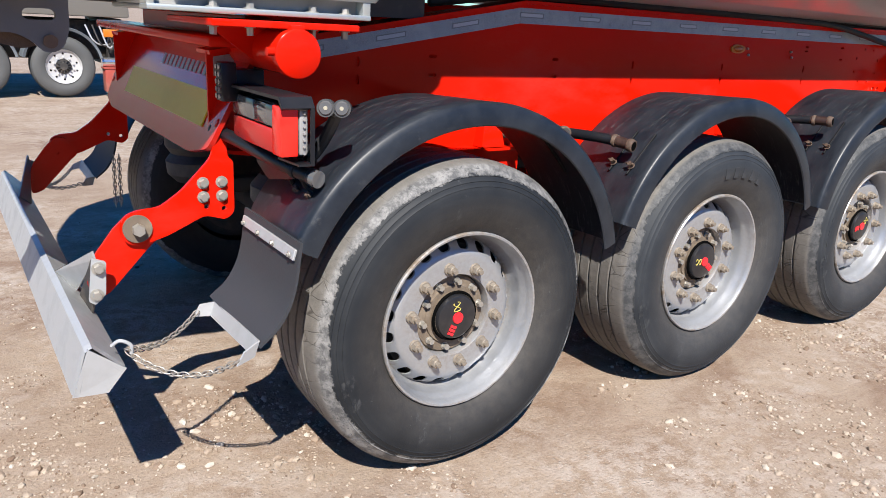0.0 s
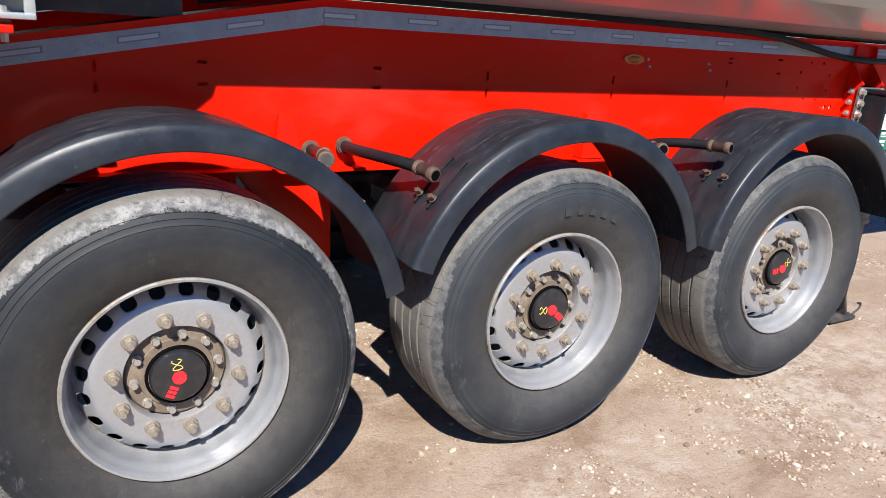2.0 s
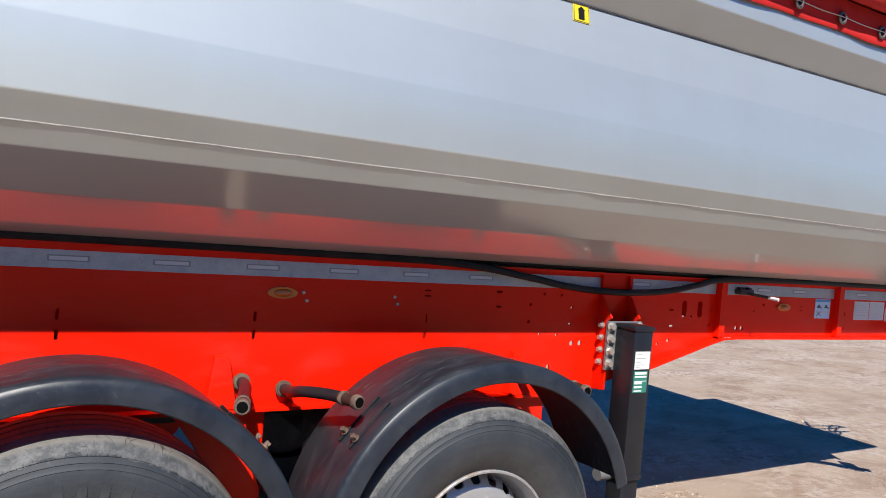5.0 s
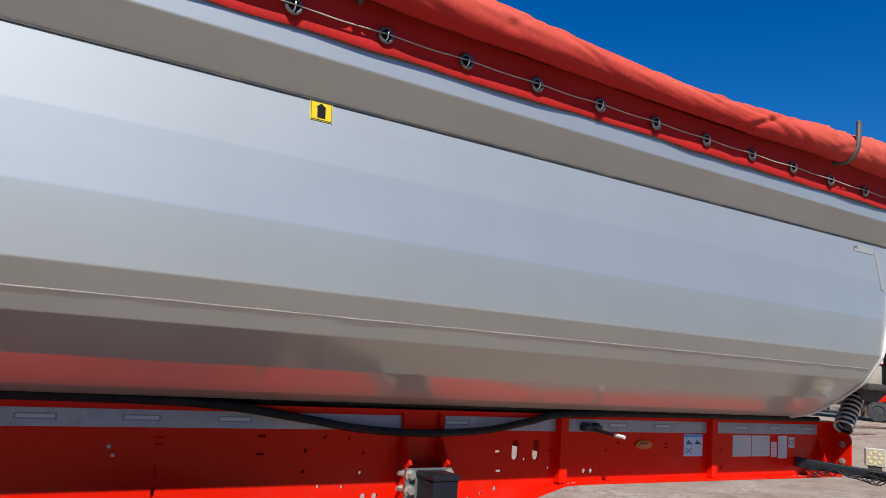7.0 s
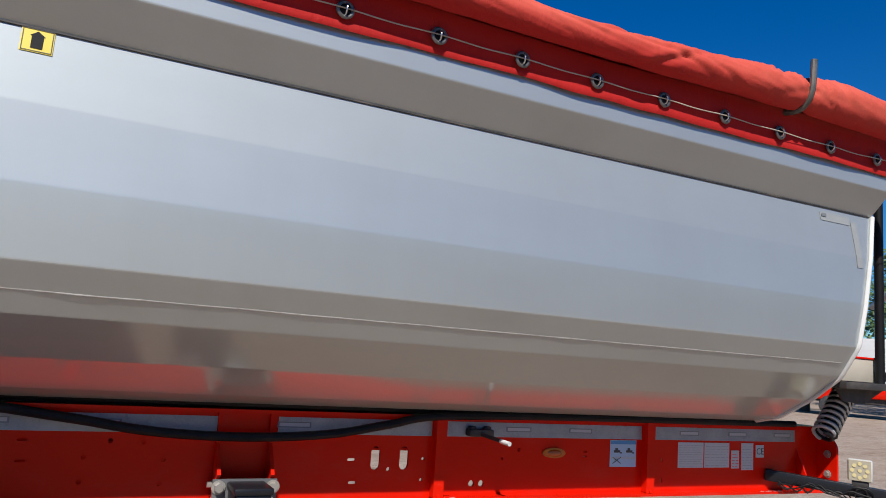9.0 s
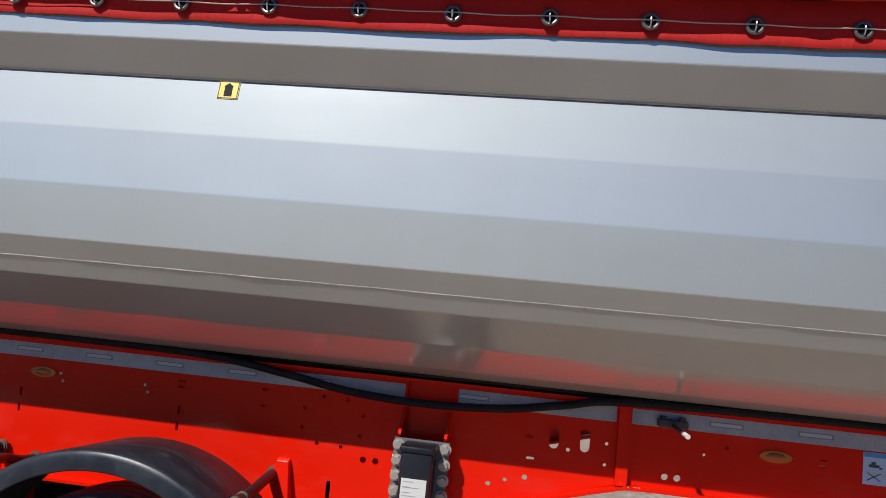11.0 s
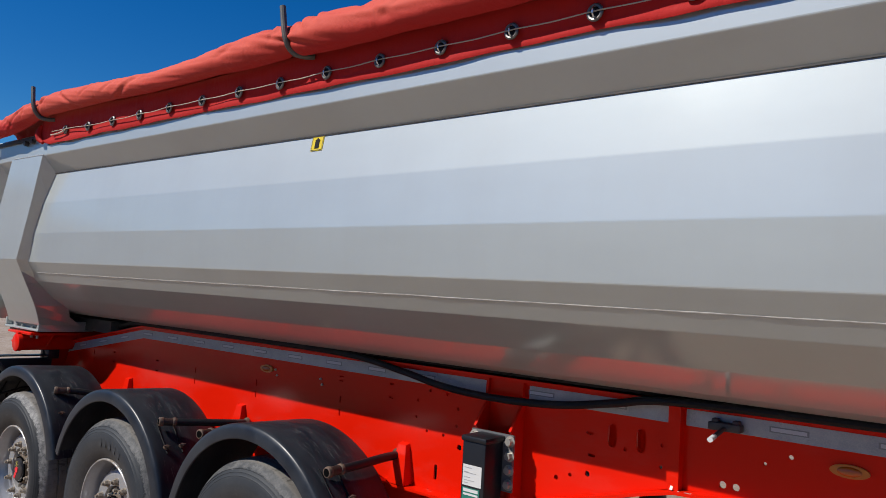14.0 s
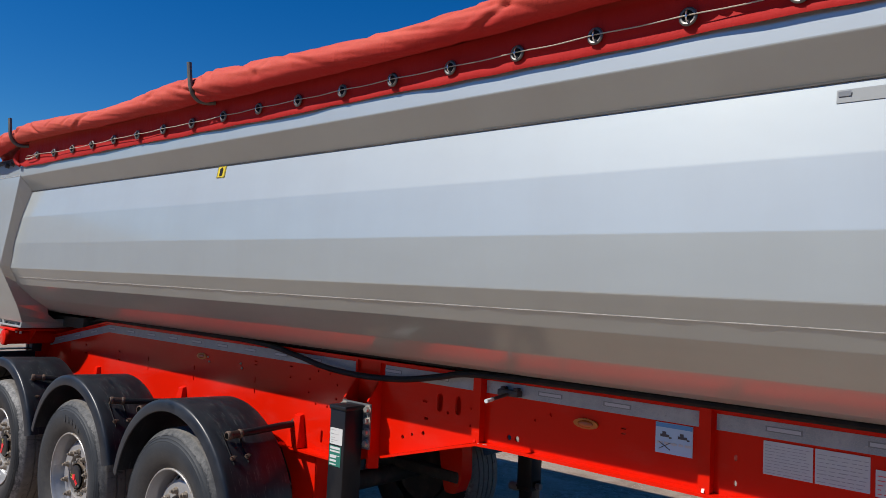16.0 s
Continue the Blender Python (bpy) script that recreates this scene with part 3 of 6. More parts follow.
def body_skin(prof, name, label=""):
    bm = bmesh.new()
    rows = []
    for t in np.linspace(0, 1, 25):
        rows.append([(rear_x(z) + (front_x(z) - rear_x(z)) * t, y, z) for y, z in prof])
    band(rows, bm)
    bmesh.ops.recalc_face_normals(bm, faces=bm.faces[:])
    return bm


E = eased(PROFILE)
cut_rail = next(i for i, p in enumerate(E) if p[1] < 2.5465)
cut_low = next(i for i, p in enumerate(E) if p[1] < 1.87)
body = part("body", body_skin(E[cut_low - 1:], "belly"), SILVER, trailer, "silver half-round steel body with folded facets", smooth=False)
part("side_wall", body_skin(E[cut_rail:cut_low], "wall"), SILVER, body, smooth=False)
part("top_rail", body_skin(E[:cut_rail + 1], "rail"), SILVER, body, smooth=False)
part("far_wall", mirrored(body_skin(E, "far")), SILVER, body, smooth=False)


def end_wall(fx, inset):
    bm = bmesh.new()
    near = [(fx(z) + inset, y, z) for y, z in PROFILE[2:]]
    vs = [bm.verts.new(p) for p in near] + [bm.verts.new((x, 2 * CY - y, z)) for x, y, z in near[-2::-1]]
    bm.faces.new(vs)
    bmesh.ops.triangulate(bm, faces=bm.faces[:])
    thicken(bm, 0.01)
    return bm


part("front_wall", end_wall(front_x, -0.03), SILVER, body, smooth=False)
part("tailgate", end_wall(rear_x, 0.03), SILVER, body, smooth=False)

# bright bead along the front edge, and the weld along the lower fold
bm = bmesh.new()
sweep(bm, [(front_x(z) + 0.004, y - 0.004, z) for y, z in eased(PROFILE[3:11], 0.02)], 0.010, 8)
part("front_edge_bead", bm, PAPER, body, "bright bead along the front edge")
bm = bmesh.new()
rng = random.Random(8)
seam = np.arange(0.0, 6.13, 0.012)
sweep(bm, [(x, 0.0222 - 0.0004 * noise.noise((x * 9, 1, 1)), 1.8545 + 0.0020 * noise.noise((x * 5, 2, 2)) + 0.0007 * noise.noise((x * 40, 2, 2))) for x in seam],
      [0.0025 + 0.0016 * noise.noise((x * 7, 5, 5)) + 0.0006 * noise.noise((x * 60, 5, 5)) for x in seam], 6)
part("weld_seam", bm, WELD, body, "bright uneven weld bead")

# thin dark joint under the top rail
bm = bmesh.new()
box(bm, (-0.9, 0.029, 2.5405), (6.34, 0.034, 2.5455))
part("rail_joint", bm, DARK, body)


def wall_y(z):
    return interp(z, [(p[1], p[0]) for p in PROFILE[::-1] if p[1] < 2.7])


def build_rib(shift, width=1.0):
    """Upright rib with an outward face, a kink at mid height and sloping cheeks."""
    zs = [2.66, 2.55, 2.35, 2.13, 1.94, 1.86, 1.78, 1.70, 1.62, 1.54, 1.475]
    rear = [(1.475, -0.80), (1.59, -0.72), (1.95, -0.665), (2.2, -0.575), (2.66, -0.43)]
    fore = [(1.475, -0.235), (1.59, -0.145), (1.95, -0.090), (2.2, -0.005), (2.66, 0.105)]
    infore = [(1.475, -0.215), (1.54, -0.185), (1.62, -0.155), (1.70, -0.135), (1.78, -0.105), (1.86, -0.06), (1.94, -0.035), (2.13, -0.002), (2.35, 0.07), (2.55, 0.155), (2.66, 0.14)]
    face = [(1.475, 0.160), (1.59, 0.095), (1.95, -0.092), (2.2, -0.075), (2.66, -0.052)]
    bm = bmesh.new()
    rows = []
    for z in zs:
        yo = interp(z, face)
        yi = max(wall_y(z) + 0.03, yo + 0.02) if z > 1.6 else interp(z, [(1.475, 0.44), (1.60, 0.26)])
        dr = interp(z, infore) - interp(z, fore)
        rows.append([(interp(z, rear) - dr * 0.7 + shift, yi, z), (interp(z, rear) + shift, yo, z), (interp(z, rear) + shift + 0.004, yo - 0.002, z),
                     (interp(z, fore) + shift - 0.004, yo - 0.002, z), (interp(z, fore) + shift, yo, z), (interp(z, infore) + shift, yi, z)])
    band(rows, bm)
    bmesh.ops.recalc_face_normals(bm, faces=bm.faces[:])
    return bm


rib = part("side_rib", build_rib(0.0), SILVER, trailer, "silver upright rib of the body", smooth=False)
bm = build_rib(-0.80)
part("side_rib", bm, SILVER, trailer, "silver upright rib of the body", angle=24)
part("side_rib", mirrored(build_rib(0.0)), SILVER, trailer, "silver upright rib of the body", smooth=False)
bm = bmesh.new()                                            # welds on the rib
sweep(bm, [(-0.42, -0.054, 2.664), (0.11, -0.054, 2.660)], 0.003, 6)
part("rib_weld", bm, ZINC, rib)
# foot of the rib: open pocket with bolts
bm = bmesh.new()
box(bm, (-0.87, 0.155, 1.425), (-0.25, 0.56, 1.44), 0.004)
box(bm, (-0.87, 0.16, 1.438), (-0.85, 0.5, 1.50), 0.003)
box(bm, (-0.275, 0.16, 1.438), (-0.25, 0.5, 1.50), 0.003)
part("rib_foot", bm, SILVER, rib, "pale foot plate of the rib")
bm = bmesh.new()
box(bm, (-0.85, 0.205, 1.436), (-0.27, 0.215, 1.50))
part("foot_pocket", bm, GREYSTEEL, rib)
bolts("foot_bolt", [(x, 0.185, 1.44) for x in (-0.70, -0.60, -0.42, -0.32)], (0, 0, 1), 0.012, 0.012, BOLT, rib)
bolts("foot_bolt", [(x, 0.185, 1.394) for x in (-0.70, -0.60, -0.42, -0.32)], (0, 0, -1), 0.010, 0.020, BOLT, rib)
# dark plate put in for the shade under the rear belly
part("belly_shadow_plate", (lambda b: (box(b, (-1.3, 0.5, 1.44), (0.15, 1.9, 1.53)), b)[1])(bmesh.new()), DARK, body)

# ---- chassis ----
WEB = [(-0.62, 1.02), (-0.25, 0.975), (3.55, 0.975), (3.80, 1.055), (4.41, 1.225), (6.635, 1.215), (6.635, 1.532), (0.605, 1.532), (-0.62, 1.314)]
HOLES = []
for x in (1.27, 1.908, 2.62):
    HOLES += [capsule(x, 1.299, 0.011, 0.036), capsule(x, 1.233, 0.011, 0.036)]
for x in (0.206, 0.806):
    HOLES += [capsule(x, 1.314, 0.034, 0.012), capsule(x, 1.247, 0.034, 0.012)]
HOLES += [capsule(-0.101, 1.290, 0.012, 0.034), capsule(-0.101, 1.230, 0.012, 0.034)]
HOLES += [capsule(4.145, 1.366, 0.036, 0.088), capsule(4.262, 1.366, 0.036, 0.088), capsule(3.28, 1.06, 0.018, 0.07),
          ring_hole(3.409, 1.192, 0.013), ring_hole(3.459, 1.192, 0.013), capsule(4.06, 1.277, 0.032, 0.011), capsule(4.05, 1.36, 0.032, 0.011),
          ring_hole(4.563, 1.268, 0.013), ring_hole(4.608, 1.268, 0.013), ring_hole(4.343, 1.364, 0.007), ring_hole(4.20, 1.325, 0.008), ring_hole(4.34, 1.285, 0.007),
          ring_hole(3.907, 1.163, 0.010), ring_hole(4.045, 1.203, 0.011), ring_hole(3.97, 1.185, 0.008),
          capsule(2.978, 1.42, 0.03, 0.009), capsule(2.979, 1.356, 0.03, 0.009), capsule(2.62, 1.415, 0.03, 0.007), capsule(2.62, 1.393, 0.03, 0.007),
          capsule(5.56, 1.36, 0.010, 0.022), capsule(5.56, 1.27, 0.010, 0.022), capsule(5.12, 1.395, 0.022, 0.007), capsule(5.12, 1.375, 0.022, 0.007),
          ring_hole(4.78, 1.40, 0.008), ring_hole(4.70, 1.365, 0.006)]
for a in range(8):                                          # a ring of small slots
    u = a * math.pi / 4 + 0.35
    HOLES.append(ring_hole(3.27 + 0.13 * math.cos(u), 1.325 + 0.10 * math.sin(u), 0.008, 6))

bm = bmesh.new()
plate(bm, WEB, 0.515, 0.525, HOLES)
beam = part("chassis_beam", bm, RED, trailer, "glossy red steel chassis beam with slots", smooth=False)
bm = bmesh.new()
plate(bm, WEB, 0.515, 0.525)
far_beam = part("chassis_beam", mirrored(bm), RED, trailer, "glossy red steel chassis beam with slots", smooth=False)


def flange(pts, y0, y1, t):
    bm = bmesh.new()
    band([[(x, y0, z) for x, z in pts], [(x, y1, z) for x, z in pts]], bm)
    thicken(bm, t)
    return bm


LOW = [(-0.62, 1.02), (-0.25, 0.975), (3.50, 0.975)]
NECK = [(3.80, 1.055), (4.30, 1.194), (4.41, 1.222), (4.52, 1.226), (6.635, 1.215)]
TOP = [(-0.62, 1.314), (0.605, 1.532), (6.635, 1.532)]
for pts, y0, y1, t in ((LOW, 0.455, 0.60, 0.012), (NECK, 0.465, 0.60, 0.012), (TOP, 0.488, 0.62, 0.012)):
    part("flange", flange(pts, y0, y1, t), RED, beam, smooth=False)
    part("flange", mirrored(flange(pts, y0, y1, t)), RED, far_beam, smooth=False)
# light weld spatter along the neck flange
bm = bmesh.new()
rng = random.Random(3)
for k in range(150):
    x = rng.uniform(4.42, 6.5)
    box(bm, (x, 0.468, 1.2215 - (x - 4.4) * 0.004), (x + rng.uniform(0.004, 0.02), 0.468 + rng.uniform(0.004, 0.02), 1.2245 - (x - 4.4) * 0.004))
tagged(part("worn_paint_edge", bm, ZINC, beam, "paint chipped to bare metal"), kind="stuff")

for x in (4.40, 5.46):                                      # upright stiffeners of the neck
    bm = bmesh.new()
    plate(bm, rounded([(x - 0.022, 1.222), (x + 0.022, 1.222), (x + 0.022, 1.53), (x - 0.022, 1.53)], 0.004), 0.478, 0.5155)
    part("stiffener", bm, RED, beam, smooth=False)
    bm = bmesh.new()
    plate(bm, [(0.470, 1.224), (0.5155, 1.224), (0.5155, 1.30)], x - 0.006, x + 0.004, axis="x")
    part("gusset", bm, RED, beam, smooth=False)
for x in (0.475, 1.80, 3.095):                              # tapered brackets on the flange
    bm = bmesh.new()
    foot = [bm.verts.new((x + a, b, 0.977)) for a, b in ((-0.062, 0.452), (0.050, 0.452), (0.050, 0.517), (-0.062, 0.517))]
    head = [bm.verts.new((x + a, b, c)) for a, b, c in ((-0.028, 0.488, 1.155), (0.022, 0.488, 1.155), (0.022, 0.517, 1.163), (-0.028, 0.517, 1.163))]
    bm.faces.new(foot[::-1]), bm.faces.new(head)
    for k in range(4):
        bm.faces.new((foot[k], foot[(k + 1) % 4], head[(k + 1) % 4], head[k]))
    bmesh.ops.bevel(bm, geom=bm.edges[:], offset=0.003, segments=2, profile=0.5, affect="EDGES")
    bmesh.ops.recalc_face_normals(bm, faces=bm.faces[:])
    part("bracket", bm, RED, beam, smooth=False)
    bm = bmesh.new()                                        # suspension hanger below the flange
    plate(bm, rounded([(x - 0.17, 0.97), (x + 0.16, 0.97), (x + 0.17, 0.62), (x + 0.12, 0.50), (x + 0.02, 0.50), (x - 0.05, 0.80)], 0.03), 0.50, 0.512)
    plate(bm, rounded([(x - 0.17, 0.97), (x + 0.16, 0.97), (x + 0.17, 0.62), (x + 0.12, 0.50), (x + 0.02, 0.50), (x - 0.05, 0.80)], 0.03), 0.60, 0.612)
    box(bm, (x + 0.155, 0.505, 0.62), (x + 0.167, 0.61, 0.965))
    cyl(bm, (x + 0.08, 0.46, 0.57), (x + 0.08, 0.64, 0.57), 0.035, 14)
    part("hanger", bm, RED, trailer, "red suspension hanger", smooth=False)
    part("hanger", mirrored((lambda b: (plate(b, rounded([(x - 0.17, 0.97), (x + 0.16, 0.97), (x + 0.17, 0.62), (x + 0.12, 0.50), (x + 0.02, 0.50), (x - 0.05, 0.80)], 0.03), 0.50, 0.612), b)[1])(bmesh.new())), RED, trailer, smooth=False)

for x in (-0.45, 0.65, 1.96, 3.25, 4.98, 5.46, 6.5):         # cross members between the beams
    bm = bmesh.new()
    box(bm, (x - 0.04, 0.53, 1.24), (x + 0.04, 2 * CY - 0.53, 1.42), 0.004)
    part("cross_member", bm, RED, trailer, smooth=False)
for x in (0.0, 1.31, 2.62):                                 # axles, trailing arms, air springs
    bm = bmesh.new()
    z = 0.525 + slope(x)
    cyl(bm, (x, 0.36, z), (x, 2 * CY - 0.36, z), 0.065, 16)
    for y in (0.58, 2 * CY - 0.58):
        box(bm, (x - 0.25, y - 0.05, z + 0.04), (x + 0.62, y + 0.05, z + 0.12), 0.02)
    part("axle", bm, DARK, trailer, "dark steel axle")
    for y in (0.62, 2 * CY - 0.62):
        bm = bmesh.new()
        prof = [(0.0, 0.0), (0.10, 0.0), (0.14, 0.04), (0.145, 0.10), (0.12, 0.135), (0.145, 0.17), (0.145, 0.22), (0.11, 0.26), (0, 0.26)]
        revolve(bm, [(r, h) for r, h in prof], 20)
        bmesh.ops.transform(bm, matrix=pose(x - 0.30, y, z + 0.12, 90, 0, 0), verts=bm.verts[:])
        part("air_spring", bm, RUBBER, trailer, "black rubber air spring")

# reflective tape with its printed marks
def tape(x0, x1, z0, z1):
    """A strip from x0 to x1 whose lower edge runs from z0 to z1."""
    bm = bmesh.new()
    plate(bm, [(x0, z0), (x1, z1), (x1, z1 + 0.058), (x0, z0 + 0.058)], 0.5125, 0.5146)
    strip = part("reflective_tape", bm, TAPE, beam, "grey reflective tape with small printed bars", smooth=False)
    x = 0.603 + 0.3165 * math.ceil((x0 - 0.603 - 0.01) / 0.3165)
    while x + 0.11 < x1:
        z = z0 + (z1 - z0) * (x - x0) / (x1 - x0) + 0.026
        k = (z1 - z0) / (x1 - x0)
        bm = bmesh.new()
        plate(bm, [(x - 0.006, z - 0.004 - 0.006 * k), (x + 0.116, z - 0.004 + 0.116 * k), (x + 0.116, z + 0.016 + 0.116 * k), (x - 0.006, z + 0.016 - 0.006 * k)], 0.5115, 0.5128)
        part("print_field", bm, TAPE_EDGE, strip, smooth=False)
        bm = bmesh.new()
        plate(bm, [(x, z), (x + 0.11, z + 0.11 * k), (x + 0.11, z + 0.012 + 0.11 * k), (x, z + 0.012)], 0.5105, 0.5118)
        part("print_bar", bm, TAPE_PRINT, strip, smooth=False)
        x += 0.3165


tape(-0.60, 0.603, 1.237, 1.447)
tape(0.605, 3.555, 1.447, 1.447)
tape(3.765, 4.372, 1.450, 1.450)
tape(4.43, 5.432, 1.450, 1.450)
tape(5.49, 6.45, 1.450, 1.450)


def oval_marker(x, z):
    bm = bmesh.new()
    plate(bm, [(x + 0.057 * math.cos(a), z + 0.021 * math.sin(a)) for a in np.linspace(0, 2 * math.pi, 20, endpoint=False)], 0.505, 0.5145)
    base = part("side_marker", bm, AMBER_RIM, trailer, "small oval amber side marker lamp")
    bm = bmesh.new()
    bmesh.ops.create_uvsphere(bm, u_segments=14, v_segments=8, radius=1.0, matrix=Matrix.Translation((x, 0.505, z)) @ Matrix.Diagonal((0.036, 0.012, 0.015, 1)))
    part("lens", bm, LENS_AMBER, base)


oval_marker(2.003, 1.389)
oval_marker(4.952, 1.389)
bolts("stud", [(x, 0.515, z) for x, z in ((2.083, 1.392), (2.098, 1.362), (2.465, 1.385), (2.48, 1.357))], (0, -1, 0), 0.0065, 0.008, BOLT, beam, False)

# black rubber strip and air hose along the beam's top
bm = bmesh.new()
box(bm, (0.62, 0.53, 1.534), (6.2, 0.60, 1.552))
part("rubber_strip", bm, HOSE, trailer, "black rubber bearing strip")
bm = bmesh.new()
hose = [(0.20, 0.55, 1.50), (0.60, 0.49, 1.548), (1.25, 0.472, 1.548), (2.0, 0.472, 1.546), (2.70, 0.472, 1.537), (3.08, 0.468, 1.495), (3.30, 0.46, 1.462),
        (3.50, 0.455, 1.447), (3.72, 0.455, 1.445), (3.96, 0.46, 1.460), (4.18, 0.468, 1.497), (4.38, 0.472, 1.53), (4.95, 0.472, 1.542), (5.7, 0.474, 1.543), (6.4, 0.476, 1.543)]
sweep(bm, smooth_path(hose, 6), 0.0155, 10)
part("air_hose", bm, HOSE, trailer, "sagging black air hose along the beam")
bm = bmesh.new()
sweep(bm, smooth_path([(p[0], p[1] + 0.03, 1.556 + 0.003 * math.sin(p[0] * 3)) for p in hose[1:5]] + [(4.0, 0.50, 1.552), (6.2, 0.50, 1.552)], 5), 0.014, 8)
part("air_hose", bm, HOSE, trailer, "black air hose along the beam")

# ---- wheels ----
def tyre_mesh(mat):
    P = [(0.300, 0.020), (0.318, 0.006), (0.345, -0.012), (0.375, -0.022), (0.395, -0.026), (0.415, -0.027), (0.436, -0.024), (0.450, -0.0205), (0.452, -0.0215), (0.455, -0.0185),
         (0.466, -0.0145), (0.468, -0.0158), (0.471, -0.0120), (0.481, -0.0060), (0.483, -0.0072), (0.486, -0.0025), (0.494, 0.004), (0.504, 0.015), (0.514, 0.027),
         (0.520, 0.040)]
    for g in (0.095, 0.150, 0.205, 0.260):                   # lengthwise grooves
        P += [(0.5235, g - 0.006), (0.514, g - 0.004), (0.514, g + 0.004), (0.5235, g + 0.006)]
    P += [(0.520, 0.315), (0.505, 0.342), (0.47, 0.362), (0.41, 0.375), (0.35, 0.36), (0.300, 0.335)]
    bm = bmesh.new()
    revolve(bm, P, 112)
    bmesh.ops.recalc_face_normals(bm, faces=bm.faces[:])
    for v in bm.verts:                                      # flattened where it stands
        if v.co.z < -0.518:
            v.co.z = -0.518 - (v.co.z + 0.518) * 0.2
    return mesh_of("tyre", bm, mat, 40)


def rim_mesh():
    P = [(0.2985, 0.024), (0.3005, 0.011), (0.297, 0.006), (0.291, 0.007), (0.288, 0.014), (0.284, 0.026), (0.2825, 0.044), (0.277, 0.052), (0.275, 0.074), (0.269, 0.100), (0.2595, 0.119)]
    bm = bmesh.new()
    revolve(bm, P, 72)
    # dished disc with oblong hand holes round its edge
    n, sub = 20, 6
    shape = [(0.140, 0.073), (0.143, 0.067), (0.198, 0.067), (0.210, 0.0675), (0.2215, 0.071), (0.232, 0.079), (0.245, 0.093), (0.2595, 0.119)]
    revolve(bm, [(r, interp(r, shape)) for r in (0.2215, 0.216, 0.210, 0.204, 0.198, 0.143, 0.140)] + [(0.140, 0.11)], n * sub)
    half, lo, hi, mid = math.pi / n, 0.2215, 0.2595, 0.2405
    edge = [(-1 + 2 * k / sub, -1) for k in range(sub)] + [(1, -1 + 2 * k / sub) for k in range(sub)] + [(1 - 2 * k / sub, 1) for k in range(sub)] + [(-1, 1 - 2 * k / sub) for k in range(sub)]
    for h in range(n):
        loops = []
        for f in (0.0, 0.5, 1.0):
            loop = []
            for u, v in edge:
                d = (abs(u) ** 2.6 + abs(v) ** 2.6) ** (-1 / 2.6)
                eu, ev = u * d * 0.54, v * d * 0.80
                uu, vv = u + (eu - u) * f, v + (ev - v) * f
                r, a = mid + vv * (hi - lo) / 2, 2 * half * h + uu * half
                loop.append(bm.verts.new((r * math.cos(a), interp(r, shape), r * math.sin(a))))
            loops.append(loop)
        loops.append([bm.verts.new((v.co.x, v.co.y + 0.009, v.co.z)) for v in loops[-1]])
        for p, q in zip(loops, loops[1:]):
            for k in range(len(edge)):
                m = (k + 1) % len(edge)
                bm.faces.new((p[k], p[m], q[m], q[k]))
    bmesh.ops.remove_doubles(bm, verts=bm.verts[:], dist=0.0002)
    bmesh.ops.recalc_face_normals(bm, faces=bm.faces[:])
    # dark brake drum behind
    return mesh_of("rim", bm, RIM, 38)


def hub_mesh():
    P = [(0.0, 0.080), (0.10, 0.080), (0.102, 0.087), (0.132, 0.091), (0.1395, 0.103), (0.1395, 0.17)]
    bm = bmesh.new()
    revolve(bm, P, 40)
    revolve(bm, [(0.082, 0.083), (0.084, 0.065), (0.080, 0.061), (0.0, 0.061)], 32)
    bmesh.ops.recalc_face_normals(bm, faces=bm.faces[:])
    return mesh_of("hub", bm, HUB, 35)


def cap_mesh():
    bm = bmesh.new()
    revolve(bm, [(0.076, 0.045), (0.0775, 0.018), (0.073, 0.008), (0.066, 0.005), (0.0, 0.0035)], 36)
    bmesh.ops.recalc_face_normals(bm, faces=bm.faces[:])
    return mesh_of("hub_cap", bm, CAP, 35)


def dot_mesh():
    bm = bmesh.new()
    cyl(bm, (0, 0.005, 0), (0, -0.001, 0), 0.020, 20, 0.019)
    return mesh_of("cap_dot", bm, CAP_RED)


def mark_mesh():
    """Plain red marks at one side of the cap."""
    bm = bmesh.new()
    for k in range(3):
        box(bm, (-0.012, 0.001, -0.038 - k * 0.0125), (0.012, 0.0042, -0.029 - k * 0.0125))
    return mesh_of("cap_mark", bm, CAP_RED)


def curl_mesh():
    bm = bmesh.new()
    pts = [(0.013 * math.sin(u), 0.0025, 0.040 + 0.016 * math.cos(u / 2)) for u in np.linspace(0.3, 4 * math.pi - 0.9, 26)]
    sweep(bm, pts, 0.0016, 5)
    return mesh_of("cap_curl", bm, GOLD)


def nut_mesh():
    bm = bmesh.new()
    cyl(bm, (0, 0.0605, 0), (0, 0.052, 0), 0.0215, 18, 0.0195)
    cyl(bm, (0, 0.053, 0), (0, 0.034, 0), 0.0168, 6, 0.0160)
    cyl(bm, (0, 0.0345, 0), (0, 0.0325, 0), 0.0145, 14, 0.0130)
    cyl(bm, (0, 0.033, 0), (0, 0.020, 0), 0.0092, 10, 0.0086)
    return mesh_of("wheel_nut", bm, NUT, 30)


def hub_bolt_mesh():
    bm = bmesh.new()
    cyl(bm, (0, 0.064, 0), (0, 0.060, 0), 0.013, 12)
    cyl(bm, (0, 0.061, 0), (0, 0.042, 0), 0.0105, 6, 0.010)
    return mesh_of("hub_bolt", bm, BOLT, 30)


